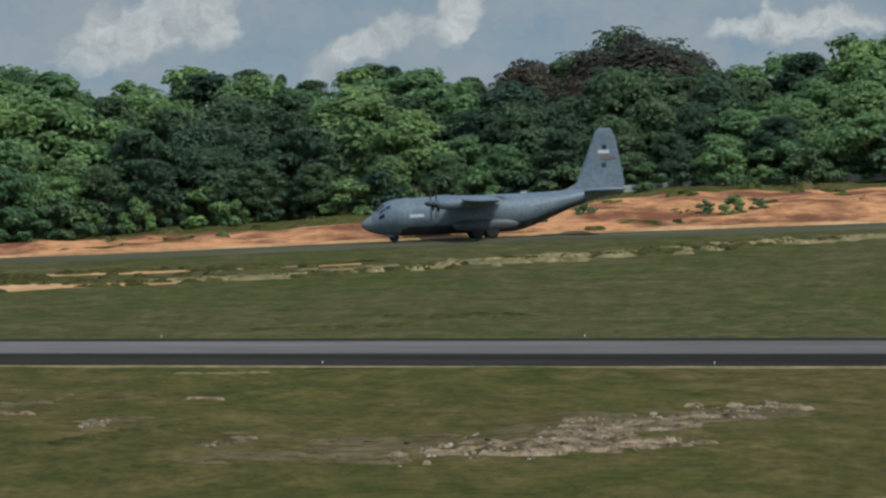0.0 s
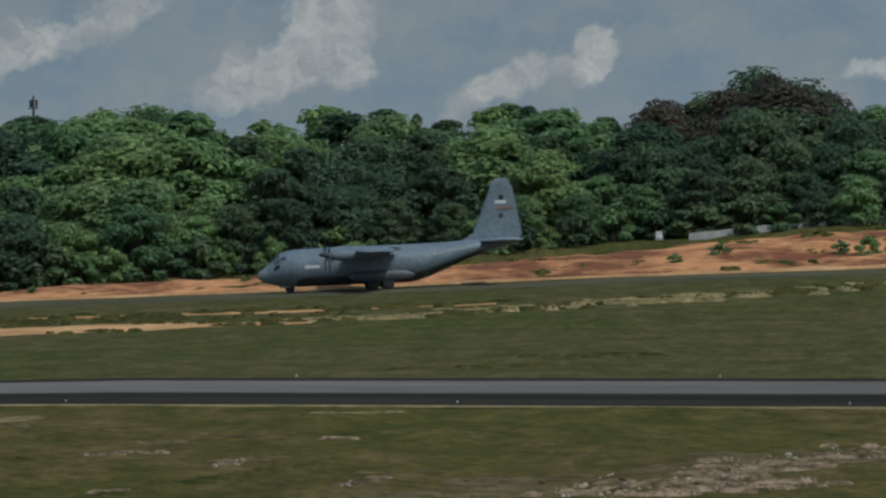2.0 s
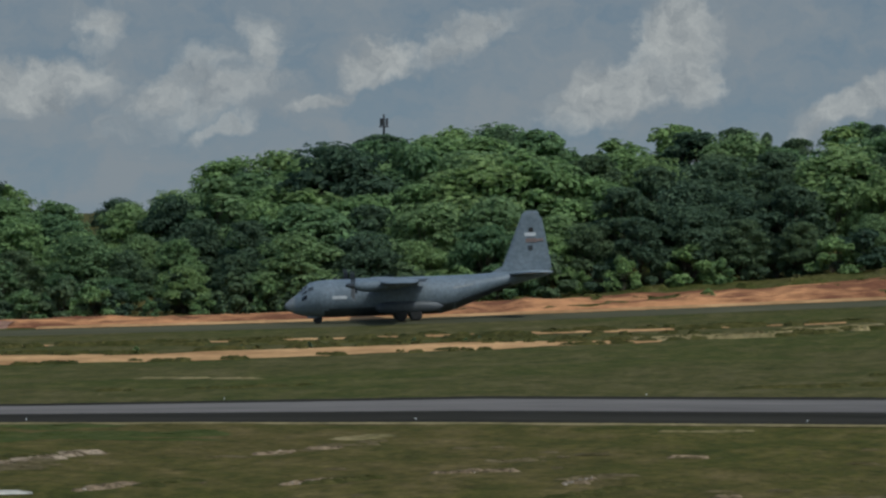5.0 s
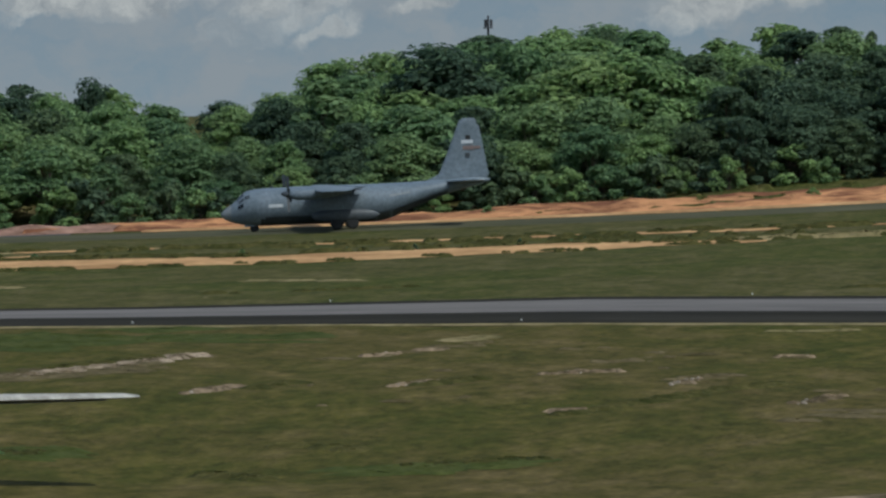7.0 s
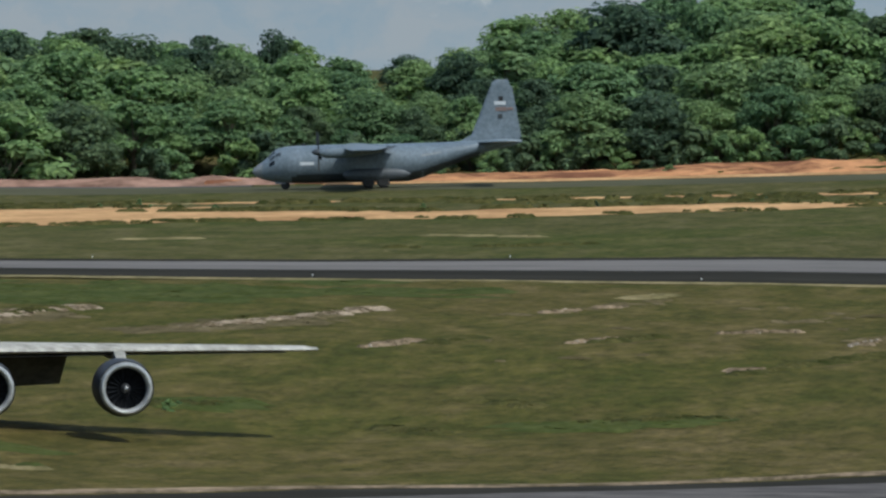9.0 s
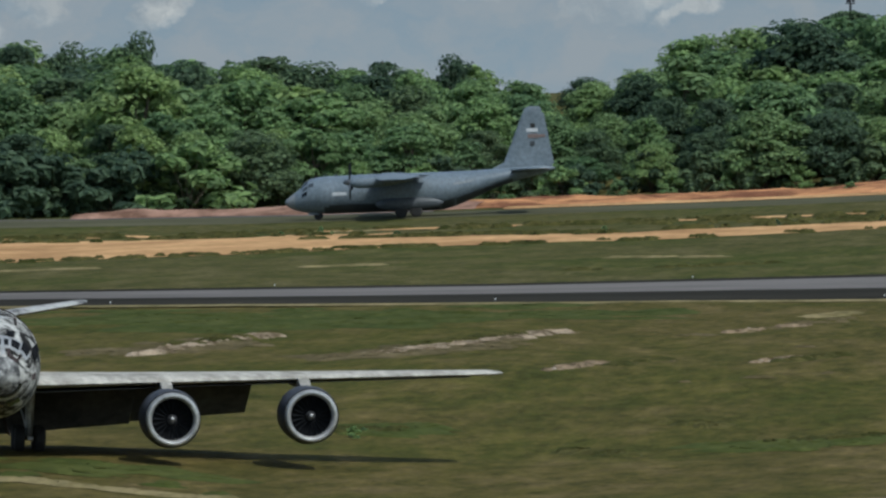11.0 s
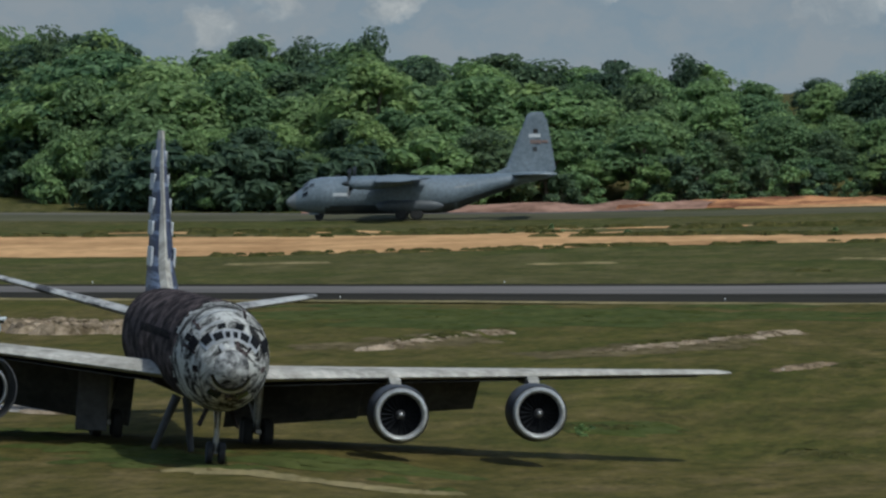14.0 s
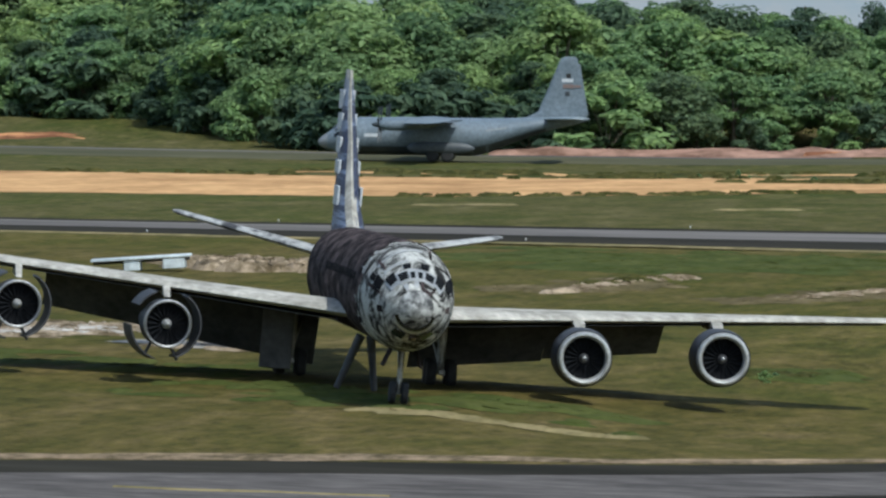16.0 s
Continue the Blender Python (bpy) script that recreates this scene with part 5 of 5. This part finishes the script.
    le = [(5.5, -34.42), (6.6, -37.52), (9.5, -41.32), (12.0, -44.34), (12.5, -45.0)]
    part("leading_edge", Shape().ring_loft([[(x0 + 0.1, 0, zz), (x0 - 0.4, 0.14 + 0.02 * (12.5 - zz), zz), (x0 - 0.5, 0, zz), (x0 - 0.4, -0.14 - 0.02 * (12.5 - zz), zz)] for zz, x0 in le]), WING_SKIN, fin, "bare bright leading edge")
    root.matrix_basis = Matrix.Translation((-53.2, 299.3, ground_z(-54.3, 304.2) + 0.01)) @ pose(0, 0, 0, 0, 0, -75.3) @ pose(0, 0, 0, -3.9, 0, 0)
    return tagged(root, "burnt-out derelict four-engined jetliner standing in the grass", "aircraft")


build_jetliner()


# ---- small things ----
def edge_light():
    root = new("runway_edge_light")
    part("base", Shape().lathe([(0, 0.16), (0.05, 0.16), (0.08, 0.1), (0.3, 0.07)], (0, 0, 0), 10), CONCRETE, root).matrix_basis = pose(0, 0, 0, 0, -90, 0)
    part("lens", Shape().lathe([(0.3, 0.13), (0.38, 0.16), (0.5, 0.13), (0.58, 0.05)], (0, 0, 0), 10), PAINT_WHITE, root, "pale lamp glass").matrix_basis = pose(0, 0, 0, 0, -90, 0)
    return tagged(root, "small pale runway edge light on a short stem", "edge light", "runway edge lights")


LIGHT = edge_light()
first = True
for y, x0 in ((493.5, -7.5), (539.5, -19.1)):
    for k in range(-6, 7):
        x = x0 + k * (24.3 if y < 500 else 28.7)
        m = pose(x, y, ground_z(x, y) + 0.1) @ Matrix.Diagonal((0.55, 0.55, 0.5, 1))
        if first:
            LIGHT.matrix_basis, first = m, False
        else:
            copy_thing(LIGHT, m)


def mast(a, dist, top, head):
    x, y = -dist * math.sin(radians(a)), dist * math.cos(radians(a))
    g = ground_z(x, y)
    h = EYE + dist * math.tan(radians(top - 1.1)) - g
    root = new("antenna_mast")
    part("pole", Shape().tube((0, 0, -0.5), (0, 0, h), 0.26, 0.12, 10), COWL, root)
    if head:
        part("platform", Shape().box((-0.6, -0.6, h - 1.65), (0.6, 0.6, h - 1.5), 0.03), COWL, root)
        for q in range(3):
            t = 2 * math.pi * q / 3 + 0.5
            part("antenna_panel", Shape().box((0.42 * math.cos(t) - 0.16, 0.42 * math.sin(t) - 0.16, h - 1.45), (0.42 * math.cos(t) + 0.16, 0.42 * math.sin(t) + 0.16, h - 0.5), 0.03), COWL, root, "dark antenna panel")
    root.matrix_basis = pose(x, y, g)
    return tagged(root, "thin grey antenna mast rising above the trees", "mast")


mast(3.91, 1012, 1.4, True)
mast(4.58, 1015, 1.13, False)


def hillside_hut(a=5.81, dist=1000, top=-0.335):
    """A small white hut on the wooded hill, showing between the crowns."""
    x, y = -dist * math.sin(radians(a)), dist * math.cos(radians(a))
    g = ground_z(x, y)
    h = EYE + dist * math.tan(radians(top)) - g
    root = new("white_hut")
    part("wall", Shape().box((-0.9, -1.2, -0.5), (0.9, 1.2, h - 0.5), 0.02), PAINT_WHITE, root, "whitewashed wall")
    part("roof", Shape().ring_loft([[(-1.15, yy, h - 0.55), (0, yy, h), (1.15, yy, h - 0.55), (1.15, yy, h - 0.65), (0, yy, h - 0.1), (-1.15, yy, h - 0.65)] for yy in (-1.4, 1.4)]), COWL, root, "dark sheet roof")
    part("door", Shape().box((0.1, -1.24, 0.0), (0.75, -1.19, 2.0), 0.01), COWL, root)
    root.matrix_basis = pose(x, y, g, 0, 0, 12)
    return tagged(root, "small white hut showing between trees on the hill", "hut")


hillside_hut()


def utility_box():
    root = new("utility_cabinet")
    part("plinth", Shape().box((-0.65, -0.5, -0.3), (0.65, 0.5, 0.15), 0.03), CONCRETE, root)
    part("body", Shape().box((-0.55, -0.4, 0.15), (0.55, 0.4, 1.2), 0.03), PAINT_WHITE, root, "faded white cabinet body")
    part("lid", Shape().box((-0.62, -0.47, 1.2), (0.62, 0.47, 1.28), 0.02), CONCRETE, root)
    x, y = 9.5, 934
    root.matrix_basis = pose(x, y, ground_z(x, y) + 0.3) @ Matrix.Diagonal((0.7, 0.7, 0.7, 1))
    return tagged(root, "small faded white utility cabinet at the forest edge", "cabinet")


utility_box()


def boundary_wall():
    s = Shape()
    pts = [(13, 933), (22, 936), (35, 938), (50, 939), (75, 942)]
    s.ring_loft([[(x, y, ground_z(x, y) - 0.3), (x, y, ground_z(x, y) + 0.7), (x, y + 0.25, ground_z(x, y) + 0.7), (x, y + 0.25, ground_z(x, y) - 0.3)] for x, y in pts])
    ob = part("boundary_wall", s, CONCRETE)
    return tagged(ob, "low pale grey concrete boundary wall", "wall", kind="structure")


boundary_wall()


def berm_wall():
    s = Shape()
    pts = [(-245, 984), (-228, 982), (-215, 981), (-204, 979)]
    s.ring_loft([[(x, y, ground_z(x, y) - 0.3), (x, y, ground_z(x, y) + 1.0), (x, y + 0.4, ground_z(x, y) + 1.05), (x, y + 0.4, ground_z(x, y) - 0.3)] for x, y in pts])
    return tagged(part("kerb_wall", s, CONCRETE), "low pale concrete kerb along the grassy bank", "wall", kind="structure")


berm_wall()


def scrap_trailer():
    """A flat pale bed on box supports, left among the rubble."""
    root = new("scrap_platform")
    part("bed", Shape().box((-2.2, -0.9, 0.5), (3.3, 0.9, 0.66), 0.04), PALE_SHEET, root, "faded pale platform bed")
    part("front_box", Shape().box((1.75, -0.85, -0.1), (2.95, 0.85, 0.5), 0.05), PALE_SHEET, root, "pale blue-grey box support")
    part("rear_box", Shape().box((-0.4, -0.8, -0.1), (0.5, 0.8, 0.5), 0.05), PALE_SHEET, root, "pale blue-grey box support")
    part("rail", Shape().tube((-2.1, 0, 0.42), (3.2, 0, 0.42), 0.09), COWL, root)
    x, y = -91.4, 427
    root.matrix_basis = pose(x, y, ground_z(x, y) + 0.1, 0, -4.5, 8)
    return tagged(root, "faded pale scrap platform standing on boxes in the rubble", "scrap")


scrap_trailer()
for a, d, h in ((7.52, 350, 0.65), (7.44, 353, 0.4)):
    plant(BUSHES[0], a, d, h, a * 900, 1.1)
for x, y, k in ((16, 906, 0.55), (11, 903, 0.4), (30, 905, 0.5), (33, 904, 0.62), (36, 906, 0.45), (56, 905, 0.4), (-25, 905, 0.35), (-62, 904, 0.35)):
    copy_thing(BUSHES[0], pose(x, y, ground_z(x, y) - 0.2, 0, 0, x * 40) @ Matrix.Diagonal((k, k, k * 0.8, 1)))
rnd = random.Random(77)
for k in range(16):
    x = rnd.uniform(-110, -26)
    y = float(np.interp(x, [p[0] for p in SAND_FAR], [p[1] for p in SAND_FAR])) + rnd.uniform(-2, 7)
    copy_thing(BUSHES[k % 2], pose(x, y, ground_z(x, y) - 0.1, 0, 0, k * 70) @ Matrix.Diagonal((0.13, 0.13, 0.08 + 0.1 * rnd.random(), 1)))


# ---- what moves ----
def motions():
    rows = []
    for t, a in ((0, -0.289), (1.5, 1.01), (3.5, 2.636), (4.5, 3.394), (7, 4.955), (9, 6.035), (12.5, 7.915), (14.5, 9.036), (16, 9.875)):
        y = 882 - 1.4 * t
        x = -y * math.tan(radians(a))
        slope = (ground_z(x - 6, y) - ground_z(x + 6, y)) / 12
        rows.append((t, Matrix.Translation((x, y, ground_z(x, y) + 0.06)) @ pose(0, 0, 0, 0, 0, 187) @ pose(0, 0, 0, 0, -math.degrees(math.atan(slope)), 0)))
    walk(TRANSPORT, rows)
    for prop, at in PROPS:
        walk(prop, [(0.1 * i, pose(*at, 80.0 * i)) for i in range(161)])
    times, xs = [r[0] for r in rows], [r[1].translation.x for r in rows]
    for hub, at, r in WHEELS:
        walk(hub, [(0.1 * i, pose(*at, 0, math.degrees((xs[0] - float(np.interp(0.1 * i, times, xs))) / r), 0)) for i in range(161)])


motions()
